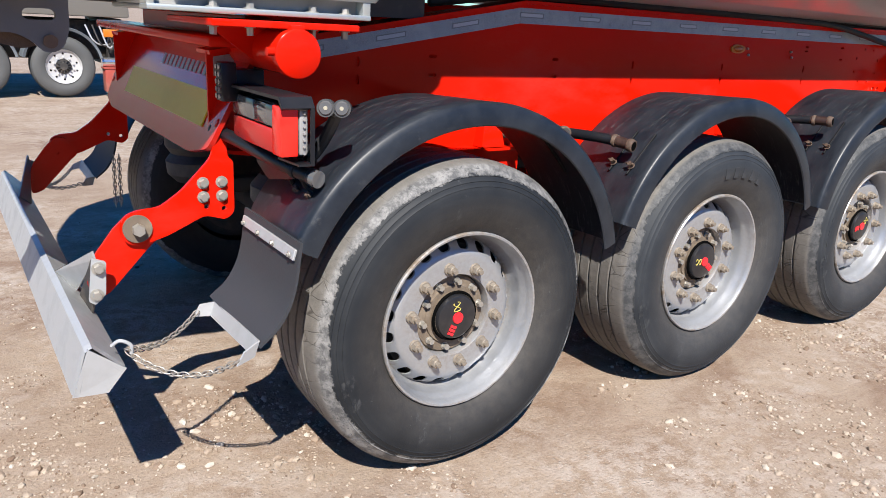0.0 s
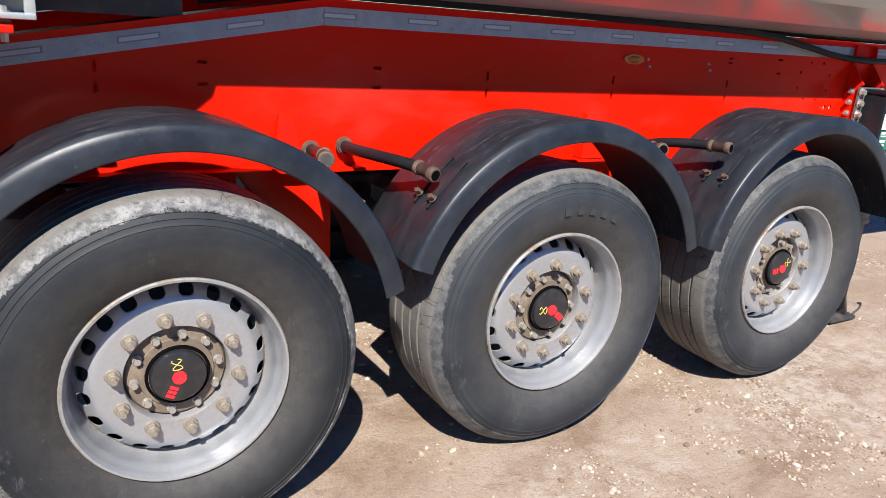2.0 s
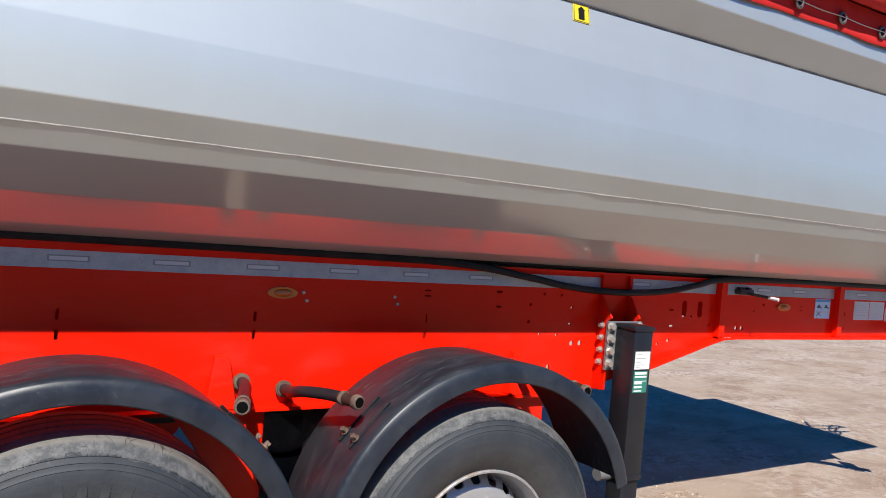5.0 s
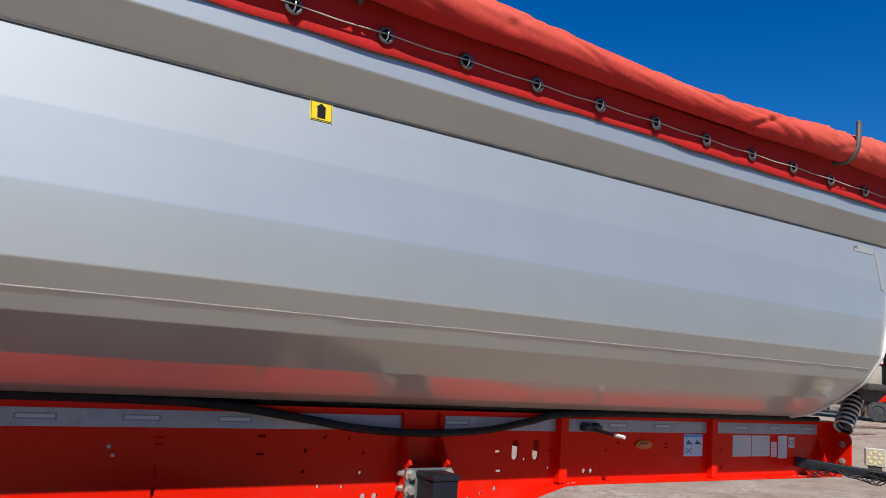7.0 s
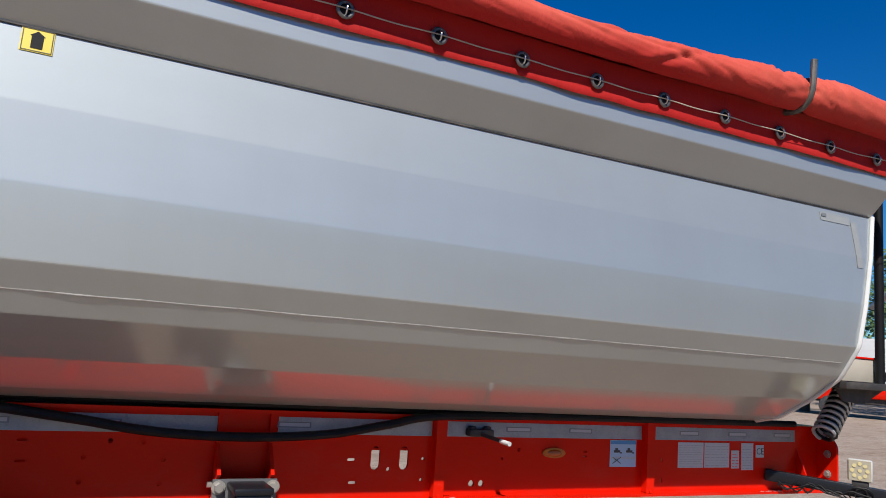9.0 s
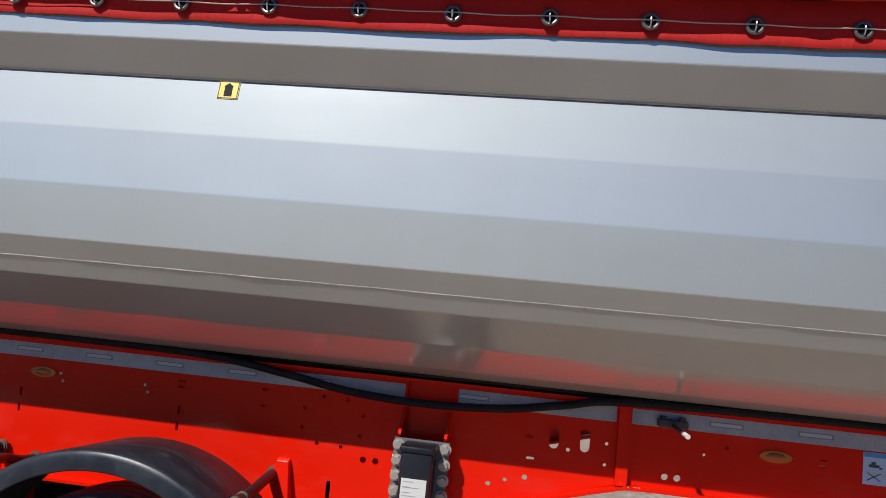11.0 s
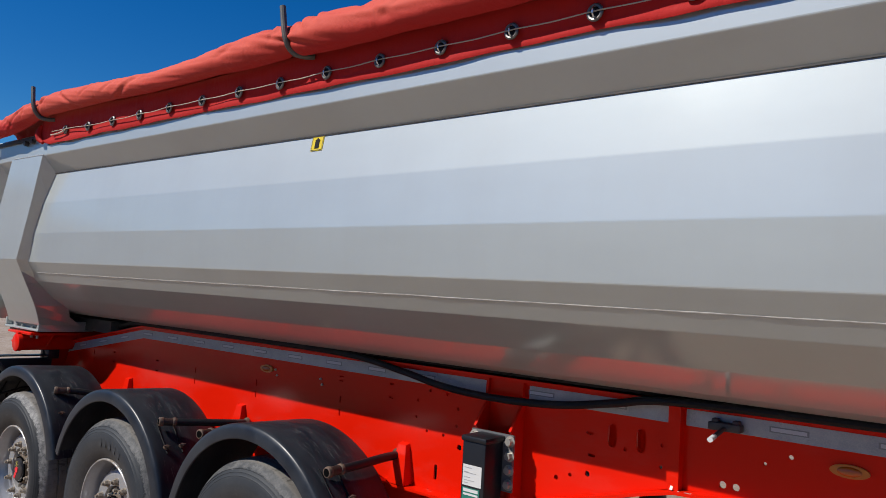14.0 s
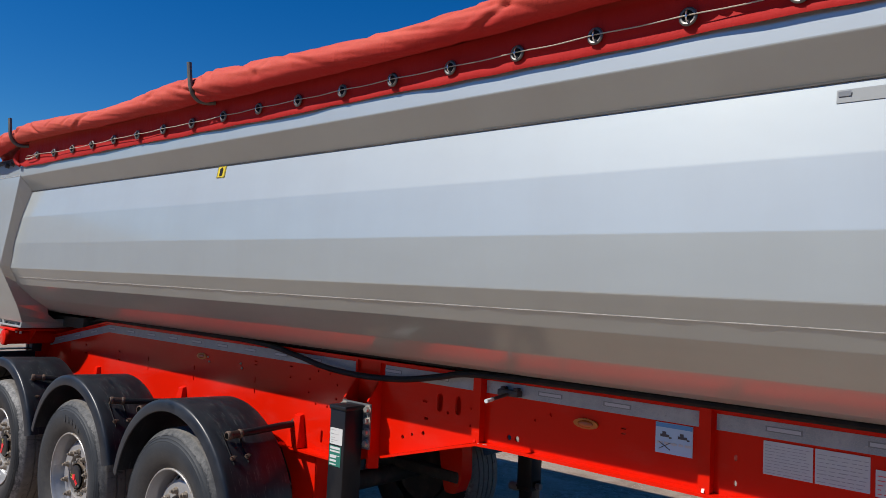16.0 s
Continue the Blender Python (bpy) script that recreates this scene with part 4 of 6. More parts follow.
def letter_mesh(bars):
    """Raised plain bars on the sidewall: (angle, count, radius, size)."""
    bm = bmesh.new()
    for ang, n, r, big in bars:
        for k in range(n):
            a = radians(ang) - (k - n / 2 + 0.5) * 0.075 * big * 1.35
            m = Matrix.Rotation(a, 4, "Y")
            w, h = 0.0085 * big, 0.015 * big
            y = -0.0276 if r < 0.42 else -0.0235
            box(bm, (r - h, y - 0.0004, -w), (r + h, y + 0.010, w), 0.0, m)
    return mesh_of("raised_mark", bm, TYRE_GREY)


M = dict(tyre=tyre_mesh(TYRE), grey_tyre=tyre_mesh(TYRE_GREY), rim=rim_mesh(), hub=hub_mesh(), cap=cap_mesh(), dot=dot_mesh(), mark=mark_mesh(), curl=curl_mesh(), nut=nut_mesh(), bolt=hub_bolt_mesh())
drum = bmesh.new()
revolve(drum, [(0.0, 0.135), (0.235, 0.135), (0.245, 0.15), (0.245, 0.33), (0.0, 0.33)], 32)
bmesh.ops.recalc_face_normals(drum, faces=drum.faces[:])
# near-black ring that stands for shade in the gap round the cap
gap_ring = bmesh.new()
revolve(gap_ring, [(0.076, 0.030), (0.080, 0.022), (0.085, 0.022), (0.0875, 0.030)], 32)
bmesh.ops.recalc_face_normals(gap_ring, faces=gap_ring.faces[:])
M["gap_ring"] = mesh_of("cap_gap_shade", gap_ring, HOLLOW)
M["drum"] = mesh_of("brake_drum", drum, DARK)
# added disc that keeps sky light from showing through the far rims' holes
blocker = bmesh.new()
revolve(blocker, [(0.0, 0.268), (0.288, 0.268), (0.288, 0.273), (0.0, 0.273)], 32)
bmesh.ops.recalc_face_normals(blocker, faces=blocker.faces[:])
M["blocker"] = mesh_of("light_block", blocker, DARK)


def wheel(x, out, turn, cap_turn, bars, label):
    z = 0.523 + slope(x)
    hub = part("wheel", M["drum"], None, trailer, label, at=Matrix.Translation((x, out, z)) @ Matrix.Rotation(radians(turn), 4, "Y"))
    part("tyre", M["grey_tyre" if x > 1 else "tyre"], None, hub, "worn greyed tyre with dusty shoulders" if x > 1 else "worn black tyre with dusty shoulders", at=Matrix.Rotation(radians(-turn), 4, "Y"))
    part("rim", M["rim"], None, hub, "silver steel rim with hand holes")
    part("hub", M["hub"], None, hub, "dusty brown hub")
    c = Matrix.Rotation(radians(-turn + cap_turn), 4, "Y")
    c = Matrix.Translation((0, 0.040, 0)) @ c
    part("hub_cap", M["cap"], None, hub, "black hub cap", at=c)
    part("cap_gap_shade", M["gap_ring"], None, hub, at=Matrix.Translation((0, 0.036, 0)))
    part("cap_dot", M["dot"], None, hub, at=c)
    part("cap_mark", M["mark"], None, hub, at=c @ Matrix.Rotation(radians(35), 4, "Y"))
    part("cap_curl", M["curl"], None, hub, at=c)
    for k in range(10):
        a = 2 * math.pi * k / 10
        part("wheel_nut", M["nut"], None, hub, at=Matrix.Translation((0.1675 * math.cos(a), 0.007, 0.1675 * math.sin(a))) @ Matrix.Rotation(a * 1.7, 4, "Y"))
        a += 0.3
        part("hub_bolt", M["bolt"], None, hub, at=Matrix.Translation((0.114 * math.cos(a), 0.025, 0.114 * math.sin(a))) @ Matrix.Rotation(a * 2.3, 4, "Y"))
    if bars:
        tagged(part("raised_mark", letter_mesh(bars), None, hub, at=Matrix.Rotation(radians(-turn), 4, "Y")), kind="stuff")
    return hub


wheel(0.014, -0.045, 8, -8, (), "trailer wheel with scraped tyre shoulder")
wheel(1.310, -0.027, 20, -85, ((-80, 5, 0.398, 1.4),), "trailer wheel with worn tyre")
wheel(2.626, -0.012, 2, 45, ((180, 4, 0.425, 1.4), (70, 9, 0.430, 1.0), (-75, 8, 0.42, 0.9)), "trailer wheel with raised sidewall marks")
for x in (0.010, 1.308, 2.622):                             # the far side's wheels
    z = 0.523 + slope(x)
    hub = part("wheel", M["drum"], None, trailer, "far-side trailer wheel in shade", at=Matrix.Translation((x, 2 * CY, z)) @ Matrix.Rotation(math.pi, 4, "Z"))
    part("tyre", M["tyre"], None, hub)
    part("rim", M["rim"], None, hub)
    part("light_block", M["blocker"], None, hub)

# ---- mudguards ----
def mudguard_mesh(a0, a1, wide=1.0):
    """Arched guard with a rolled outer lip; angles from the front, degrees."""
    section = [(0.583, -0.058), (0.587, -0.062), (0.600, -0.062), (0.630, -0.057), (0.645, -0.052), (0.651, -0.045), (0.653, -0.030), (0.651, 0.0), (0.647, 0.10), (0.637, 0.35), (0.633, 0.356),
               (0.628, 0.35), (0.638, 0.10), (0.642, 0.0), (0.643, -0.030), (0.636, -0.044), (0.600, -0.053), (0.584, -0.053)]
    bm = bmesh.new()
    rows = []
    for a in np.linspace(radians(a0), radians(a1), 48):
        rows.append([bm.verts.new((wide * r * math.cos(a), y, wide * r * math.sin(a))) for r, y in section])
    n = len(section)
    for p, q in zip(rows, rows[1:]):
        for k in range(n):
            bm.faces.new((p[k], p[(k + 1) % n], q[(k + 1) % n], q[k]))
    bm.faces.new(rows[0]), bm.faces.new(rows[-1][::-1])
    bmesh.ops.recalc_face_normals(bm, faces=bm.faces[:])
    return mesh_of("mudguard", bm, PLASTIC, 35)


guard = mudguard_mesh(15, 161.5)
front_guard = mudguard_mesh(15, 168)
rear_guard = mudguard_mesh(13.5, 155, 1.018)
strap = bmesh.new()
box(strap, (-0.006, -0.0035, -0.098), (0.004, 0.0035, 0.098), 0.002, None, 1)
strap = mesh_of("strap", strap, INK_DEEP)
nut_small = bmesh.new()
hexbolt(nut_small, (0, 0, 0), (1, 0, 0), 0.010, 0.016)
box(nut_small, (0.008, -0.018, -0.003), (0.020, 0.018, 0.003), 0.002, None, 1)
nut_small = mesh_of("wing_nut", nut_small, CLAMP)
for x in (0.026, 1.310, 2.642):
    seat = Matrix.Translation((x, 0, 0.563 + slope(x)))
    g = part("mudguard", rear_guard if x < 0.5 else front_guard if x > 2 else guard, None, trailer, "scuffed black plastic mudguard", at=seat)
    for a in (44, 137):                                     # clamp straps on the crown
        for y in (0.03, 0.12):
            sp = Matrix.Rotation(radians(-a), 4, "Y") @ Matrix.Translation((0.650 - 0.03 * y, y, 0))
            held = part("strap", strap, None, g, at=sp)
            part("wing_nut", nut_small, None, held, at=Matrix.Translation((0.004, 0, 0.062 if a > 90 else -0.062)))
    part("mudguard", rear_guard if x < 0.5 else front_guard if x > 2 else guard, None, trailer, "scuffed black plastic mudguard", at=far() @ seat)


def support(pts, open_end=True, grip=2, skin=None):
    bm = bmesh.new()
    path = smooth_path(pts, 5)
    sweep(bm, path, 0.0200, 14)
    tube = part("guard_support", bm, BLACK, trailer, "black steel mudguard support tube")
    d = (Vector(path[-1]) - Vector(path[-3])).normalized()
    end = Vector(path[-1])
    bm = bmesh.new()
    cyl(bm, end - d * 0.095, end - d * 0.002, 0.0208, 18)
    part("sleeve", bm, skin or SLEEVE, tube, "worn dark clamp sleeve")
    for k in range(grip):
        c = end - d * (0.014 + 0.068 * k)
        ring = [(0.0195, -0.009), (0.0225, -0.009), (0.0245, -0.006), (0.0248, 0.006), (0.0232, 0.0125), (0.0205, 0.0145), (0.0165, 0.0145), (0.0160, 0.010)]
        if k:
            ring = [(r, 0.7 * h) for r, h in ring]
        turn = Vector((0, 1, 0)).rotation_difference(d).to_matrix().to_4x4()
        rim = bmesh.new()
        revolve(rim, ring, 18)
        bmesh.ops.recalc_face_normals(rim, faces=rim.faces[:])
        bmesh.ops.transform(rim, matrix=Matrix.Translation(c) @ turn, verts=rim.verts[:])
        bm = rim
        part("clamp", bm, skin or CLAMP, tube, "rusty clamp ring")
    bm = bmesh.new()
    cyl(bm, end + d * 0.0005, end + d * 0.0012, 0.0168 if open_end else 0.0175, 16)
    part("tube_end", bm, HOLLOW if open_end else DARK, tube)
    bm = bmesh.new()
    root = Vector(path[0])
    e = (Vector(path[1]) - root).normalized()
    cyl(bm, root, root + e * 0.010, 0.031, 18)
    cyl(bm, root + e * 0.010, root + e * 0.016, 0.027, 18)
    part("tube_flange", bm, RUST, tube)


for x0 in (0.0, 1.312):
    support([(x0 + 0.682, 0.50, 1.046), (x0 + 0.690, 0.40, 1.048), (x0 + 0.745, 0.20, 1.050), (x0 + 0.775, 0.12, 1.046), (x0 + 0.795, 0.035, 1.036)] if x0 == 0 else
            [(2.03, 0.50, 1.034), (2.03, 0.40, 1.045), (2.035, 0.30, 1.070), (2.085, 0.17, 1.086), (2.125, 0.030, 1.092)])
    rise = 1.065 if x0 else 1.035
    support([(x0 + 0.56, 0.50, rise), (x0 + 0.545, 0.40, rise + 0.008), (x0 + 0.470, 0.15, 1.088), (x0 + 0.432, 0.022, 1.098)], open_end=x0 > 0)
support([(3.06, 0.50, 1.10), (3.065, 0.40, 1.10), (3.085, 0.20, 1.095), (3.09, 0.03, 1.09)])
support([(-0.60, 0.50, 1.07), (-0.58, 0.35, 1.06), (-0.545, 0.12, 1.035), (-0.50, -0.02, 1.014)], open_end=False, skin=BLACK)

# ---- landing leg ----
def landing_leg(mir, labels):
    put = (lambda b: mirrored(b)) if mir else (lambda b: b)
    bm = bmesh.new()
    box(bm, (3.594, 0.300, 0.60), (3.710, 0.425, 1.285), 0.008)
    leg = part("landing_leg", put(bm), BLACK, trailer, "black square landing leg lowered to the ground")
    bm = bmesh.new()
    box(bm, (3.588, 0.294, 1.280), (3.716, 0.431, 1.304), 0.008)
    part("leg_cap", put(bm), BLACK, leg)
    bm = bmesh.new()
    box(bm, (3.604, 0.314, 0.085), (3.710, 0.412, 0.66), 0.006)
    part("inner_leg", put(bm), BLACK, leg)
    bm = bmesh.new()
    box(bm, (3.590, 0.297, 0.590), (3.714, 0.428, 0.622), 0.006)
    part("leg_collar", put(bm), BLACK, leg)
    bolts("side_bolt", [(3.553, 2 * CY - 0.475 if mir else 0.475, z) for z in (1.285, 1.227, 1.170, 1.112)], (-1, 0, 0), 0.011, 0.016, BOLT, leg)
    bm = bmesh.new()
    box(bm, (3.535, 0.265, 0.030), (3.765, 0.465, 0.052), 0.006)
    for dx in (3.56, 3.70):
        plate(bm, [(0.29, 0.058), (0.44, 0.058), (0.41, 0.17), (0.32, 0.17)], dx, dx + 0.012, axis="x")
    part("foot_plate", put(bm), DARK, leg)
    bm = bmesh.new()
    sweep(bm, smooth_path([(3.755, 0.29, 0.045), (3.80, 0.28, 0.085), (3.805, 0.28, 0.115), (3.775, 0.28, 0.12)], 4), 0.006, 8)
    part("foot_handle", put(bm), DARK, leg)
    bm = bmesh.new()
    plate(bm, [(3.544, 1.082), (3.756, 1.082), (3.756, 1.31), (3.544, 1.31)], 0.425, 0.437)
    part("mount_plate", put(bm), LOCK, leg, smooth=False)
    bolts("mount_bolt", [(x, 2 * CY - 0.424 if mir else 0.424, z) for x in (3.562, 3.742) for z in (1.285, 1.227, 1.170, 1.112)], (0, 1 if mir else -1, 0), 0.016, 0.018, BOLT, leg)
    for x in (3.560, 3.738):
        bm = bmesh.new()
        plate(bm, [(0.437, 0.985), (0.514, 0.975), (0.514, 1.53), (0.497, 1.53), (0.494, 1.42), (0.420, 1.325), (0.437, 1.312)], x - 0.006, x + 0.006, axis="x")
        part("mount_gusset", put(bm), RED, leg, smooth=False)
    bm = bmesh.new()
    cyl(bm, (3.71, 0.36, 0.62), (3.745, 0.36, 0.62), 0.022, 12)
    part("gear_stub", put(bm), LOCK, leg)
    bm = bmesh.new()
    cyl(bm, (3.53, 0.40, 0.60), (3.60, 0.40, 0.60), 0.03, 12)
    part("gear_stub", put(bm), LOCK, leg)
    if labels:
        bm = bmesh.new()
        box(bm, (3.605, 0.2978, 1.108), (3.698, 0.2992, 1.190))
        lab = part("label", bm, PAPER, leg, "white data label", smooth=False)
        bm = bmesh.new()
        for z, w in ((1.178, 0.5), (1.160, 0.3), (1.158, 0.8), (1.140, 0.4), (1.128, 0.7), (1.118, 0.3)):
            box(bm, (3.612, 0.2968, z), (3.612 + 0.075 * w, 0.2977, z + 0.0022))
        part("fine_print", bm, INKGREY, lab, smooth=False)
        bm = bmesh.new()
        box(bm, (3.605, 0.2978, 1.000), (3.692, 0.2992, 1.100))
        lab = part("label", bm, GREEN, leg, "green and white label", smooth=False)
        bm = bmesh.new()
        for z, h in ((1.084, 0.012), (1.070, 0.008), (1.052, 0.003), (1.040, 0.012), (1.022, 0.010), (1.006, 0.006)):
            box(bm, (3.612, 0.2968, z), (3.685 - (z < 1.045) * 0.025, 0.2977, z + h))
        part("fine_print", bm, PAPER, lab, smooth=False)


landing_leg(False, True)
landing_leg(True, False)

# ---- labels and fittings on the neck ----
def label_on_beam(x0, z0, x1, z1, ground, rows, ink, text="", y=0.5145):
    bm = bmesh.new()
    box(bm, (x0, y - 0.0018, z0), (x1, y, z1))
    lab = part("label", bm, ground, trailer, text, smooth=False)
    bm = bmesh.new()
    rng = random.Random(int(x0 * 1000))
    h = (z1 - z0) / (rows + 1)
    for k in range(rows):
        x = x0 + 0.006
        while x < x1 - 0.012:
            w = rng.uniform(0.008, 0.035)
            box(bm, (x, y - 0.0030, z0 + h * (k + 0.6)), (min(x + w, x1 - 0.005), y - 0.0019, z0 + h * (k + 0.6) + h * 0.16))
            x += w + rng.uniform(0.004, 0.012)
    part("fine_print", bm, ink, lab, smooth=False)
    return lab


label_on_beam(5.655, 1.325, 5.815, 1.440, PAPER, 10, INKGREY, "white data label with fine grey print")
label_on_beam(5.822, 1.325, 5.985, 1.440, PAPER, 8, INKGREY, "white data label with fine grey print")
label_on_beam(6.000, 1.320, 6.052, 1.405, PAPER, 5, CAP_RED, "narrow white label with red print")
label_on_beam(6.068, 1.312, 6.150, 1.440, PAPER, 9, INKGREY, "narrow white data label")
lab = label_on_beam(5.255, 1.330, 5.402, 1.445, PALEBLUE, 1, PAPER, "pale blue pictogram label")
bm = bmesh.new()
box(bm, (5.257, 0.5112, 1.428), (5.400, 0.5126, 1.443))
part("header_bar", bm, BLUE, lab, smooth=False)
bm = bmesh.new()
for p, q in (((5.27, 1.345), (5.315, 1.372)), ((5.27, 1.372), (5.315, 1.345))):                        # a cross
    d = Vector((q[0] - p[0], 0, q[1] - p[1]))
    m = Matrix.Translation(((p[0] + q[0]) / 2, 0.5120, (p[1] + q[1]) / 2)) @ Matrix.Rotation(-math.atan2(d.z, d.x), 4, "Y")
    box(bm, (-d.length / 2, -0.001, -0.0015), (d.length / 2, 0.001, 0.0015), 0, m)
part("pictogram", bm, INK, lab, smooth=False)
for x in (5.275, 5.345):                                    # two small vehicles
    bm = bmesh.new()
    box(bm, (x, 0.5112, 1.392), (x + 0.035, 0.5126, 1.402), 0)
    box(bm, (x + 0.008, 0.5112, 1.402), (x + 0.022, 0.5126, 1.412), 0)
    box(bm, (x + 0.035, 0.5112, 1.388), (x + 0.045, 0.5126, 1.394), 0)
    part("pictogram", bm, INK, lab, smooth=False)
# letters of the mark beside the labels
bm = bmesh.new()
box(bm, (6.168, 0.5127, 1.372), (6.225, 0.5145, 1.432))
lab = part("label", bm, PAPER, trailer, "small white conformity label", smooth=False)
cu = bpy.data.curves.new("label_text", "FONT")
cu.body, cu.size, cu.extrude = "CE", 0.044, 0.0004
tx = new("label_text", cu)
dg = bpy.context.evaluated_depsgraph_get()
me = bpy.data.meshes.new_from_object(tx.evaluated_get(dg))
bpy.data.objects.remove(tx)
me.materials.clear(), me.materials.append(INK)
part("lettering", me, None, lab, at=Matrix.Translation((6.171, 0.512, 1.387)) @ Matrix.Rotation(math.pi / 2, 4, "X"))

bm = bmesh.new()                                            # drain cock under the tape
box(bm, (4.52, 0.47, 1.455), (4.63, 0.514, 1.483), 0.006)
box(bm, (4.53, 0.48, 1.48), (4.552, 0.51, 1.494), 0.003)
box(bm, (4.60, 0.48, 1.48), (4.622, 0.51, 1.494), 0.003)
valve = part("cock_valve", bm, DARK, trailer, "dark valve block with white-tipped lever")
bm = bmesh.new()
cyl(bm, (4.575, 0.475, 1.464), (4.590, 0.335, 1.454), 0.008, 10)
part("lever", bm, DARK, valve)
bm = bmesh.new()
cyl(bm, (4.588, 0.350, 1.4545), (4.594, 0.296, 1.451), 0.0088, 12)
part("lever_grip", bm, PAPER, valve)

# front end: end plate, lamp arm, work lamp
bm = bmesh.new()
plate(bm, rounded([(0.40, 1.215), (0.535, 1.215), (0.535, 1.53), (0.46, 1.53), (0.40, 1.44)], 0.02), 6.62, 6.634, axis="x")
part("end_plate", bm, RED, trailer, smooth=False)
bm = bmesh.new()
plate(bm, [(0.42, 1.218), (0.514, 1.218), (0.514, 1.42)], 6.46, 6.47, axis="x")
part("gusset", bm, RED, beam, smooth=False)
AM = Matrix.Translation((6.235, 0.515, 1.292)) @ Matrix.Rotation(math.atan2(-0.395, 0.335), 4, "Z") @ Matrix.Rotation(radians(4), 4, "Y")
bm = bmesh.new()
box(bm, (0.0, -0.022, -0.027), (0.525, 0.022, 0.027), 0.004, AM)
arm = part("lamp_arm", bm, BLACK, trailer, "black square bar carrying a work lamp")
rng = random.Random(12)
for w in range(3):
    bm = bmesh.new()
    sweep(bm, smooth_path([AM @ Vector((x, -0.028 + rng.uniform(-0.008, 0.004), -0.022 + rng.uniform(-0.03, 0.022))) for x in np.linspace(0.06, 0.46, 10)], 4), 0.0040, 6)
    part("cable", bm, HOSE, arm, "loose black cable")
bm = bmesh.new()
sweep(bm, smooth_path([AM @ Vector((0.40 + 0.045 * math.cos(u) + 0.004 * u, -0.033, -0.015 + 0.036 * math.sin(u))) for u in np.linspace(0, 11, 24)], 3), 0.0038, 6)
part("cable_coil", bm, HOSE, arm)
bolts("end_bolt", [(6.618, 0.45, z) for z in (1.30, 1.40)], (-1, 0, 0), 0.014, 0.012, BOLT, trailer)
bm = bmesh.new()
m = Matrix.Translation((6.497, 0.192, 1.362)) @ Matrix.Rotation(radians(30), 4, "Z")
box(bm, (-0.022, -0.052, -0.050), (0.022, 0.052, 0.050), 0.008, m)
lampw = part("work_lamp", bm, PAPER, trailer, "square work lamp with round diodes")
bm = bmesh.new()
box(bm, (-0.026, -0.048, -0.048), (-0.021, 0.048, 0.048), 0.002, m, 1)
part("lens", bm, LED, lampw)
bm = bmesh.new()
for k in range(9):
    a = k * math.pi / 4
    o = m @ Vector((-0.026, 0.032 * math.cos(a) * (k < 8), 0.032 * math.sin(a) * (k < 8)))
    o2 = m @ Vector((-0.029, 0.032 * math.cos(a) * (k < 8), 0.032 * math.sin(a) * (k < 8)))
    cyl(bm, o, o2, 0.009, 10)
part("diode_cluster", bm, DIODE, lampw)
bm = bmesh.new()
box(bm, (-0.018, -0.035, -0.078), (0.018, 0.035, -0.048), 0.004, m)
part("lamp_foot", bm, DARK, lampw)

# platform, post and coiled hoses at the front
bm = bmesh.new()
box(bm, (6.30, 0.12, 1.742), (7.2, 1.9, 1.775), 0.004)
plate(bm, [(6.34, 1.742), (6.69, 1.742), (6.54, 1.672), (6.39, 1.681)], 0.2, 0.21)
plat = part("front_platform", bm, DARK, trailer, "dark steel platform at the front")
bm = bmesh.new()
cyl(bm, (6.74, 0.16, 1.775), (6.74, 0.16, 2.33), 0.021, 14)
cyl(bm, (6.74, 0.16, 2.25), (7.15, 0.55, 2.21), 0.018, 12)
part("post", bm, ZINC, plat, "galvanised post with a cross tube")
bm = bmesh.new()
cyl(bm, (6.70, 0.22, 1.775), (6.70, 0.22, 2.75), 0.022, 12)
part("pipe", bm, HOSE, plat, "black upright pipe")
bm = bmesh.new()
box(bm, (6.45, 0.25, 1.777), (6.77, 0.75, 1.892), 0.006)
boxp = part("front_box", bm, TANSTEEL, plat, "tan storage box with a red edge")
bm = bmesh.new()
box(bm, (6.445, 0.245, 1.892), (6.775, 0.755, 1.902), 0.003)
part("box_edge", bm, RED, boxp)
def coil(p0, p1, r, turns, phase, thick, mat, label):
    """Hose wound round the line from p0 to p1."""
    p0, p1 = Vector(p0), Vector(p1)
    d = (p1 - p0).normalized()
    u = d.orthogonal().normalized()
    v = d.cross(u)
    bm = bmesh.new()
    sweep(bm, [p0.lerp(p1, t) + (u * math.cos(2 * math.pi * turns * t + phase) + v * math.sin(2 * math.pi * turns * t + phase)) * r for t in np.linspace(0, 1, int(turns * 14))], thick, 6)
    return part("coiled_hose", bm, mat, trailer, label)


for k, (x, y) in enumerate(((6.63, 0.36), (6.74, 0.42))):
    coil((x, y, 1.745), (x - 0.20, y - 0.02, 1.50), 0.043, 9, k, 0.0095, HOSE, "black coiled hose hanging under the platform")
    coil((x, y, 1.735), (x - 0.20, y - 0.02, 1.51), 0.047, 9, k + 3.1, 0.0085, ZINC, "pale coiled hose hanging under the platform")

for k, (x, y, h) in enumerate(((6.95, 0.22, 0.42), (7.02, 0.30, 0.55), (7.10, 0.38, 0.36))):
    bm = bmesh.new()
    sweep(bm, smooth_path([(x, y, 1.775), (x + 0.03, y - 0.05, 1.775 + h * 0.7), (x + 0.22, y - 0.02, 1.775 + h), (x + 0.40, y + 0.10, 1.775 + h * 0.6), (x + 0.30, y + 0.35, 1.79), (6.95, y + 0.45, 1.785)], 8), 0.011, 8)
    part("hose_loop", bm, HOSE, plat, "black hose looped up from the platform")

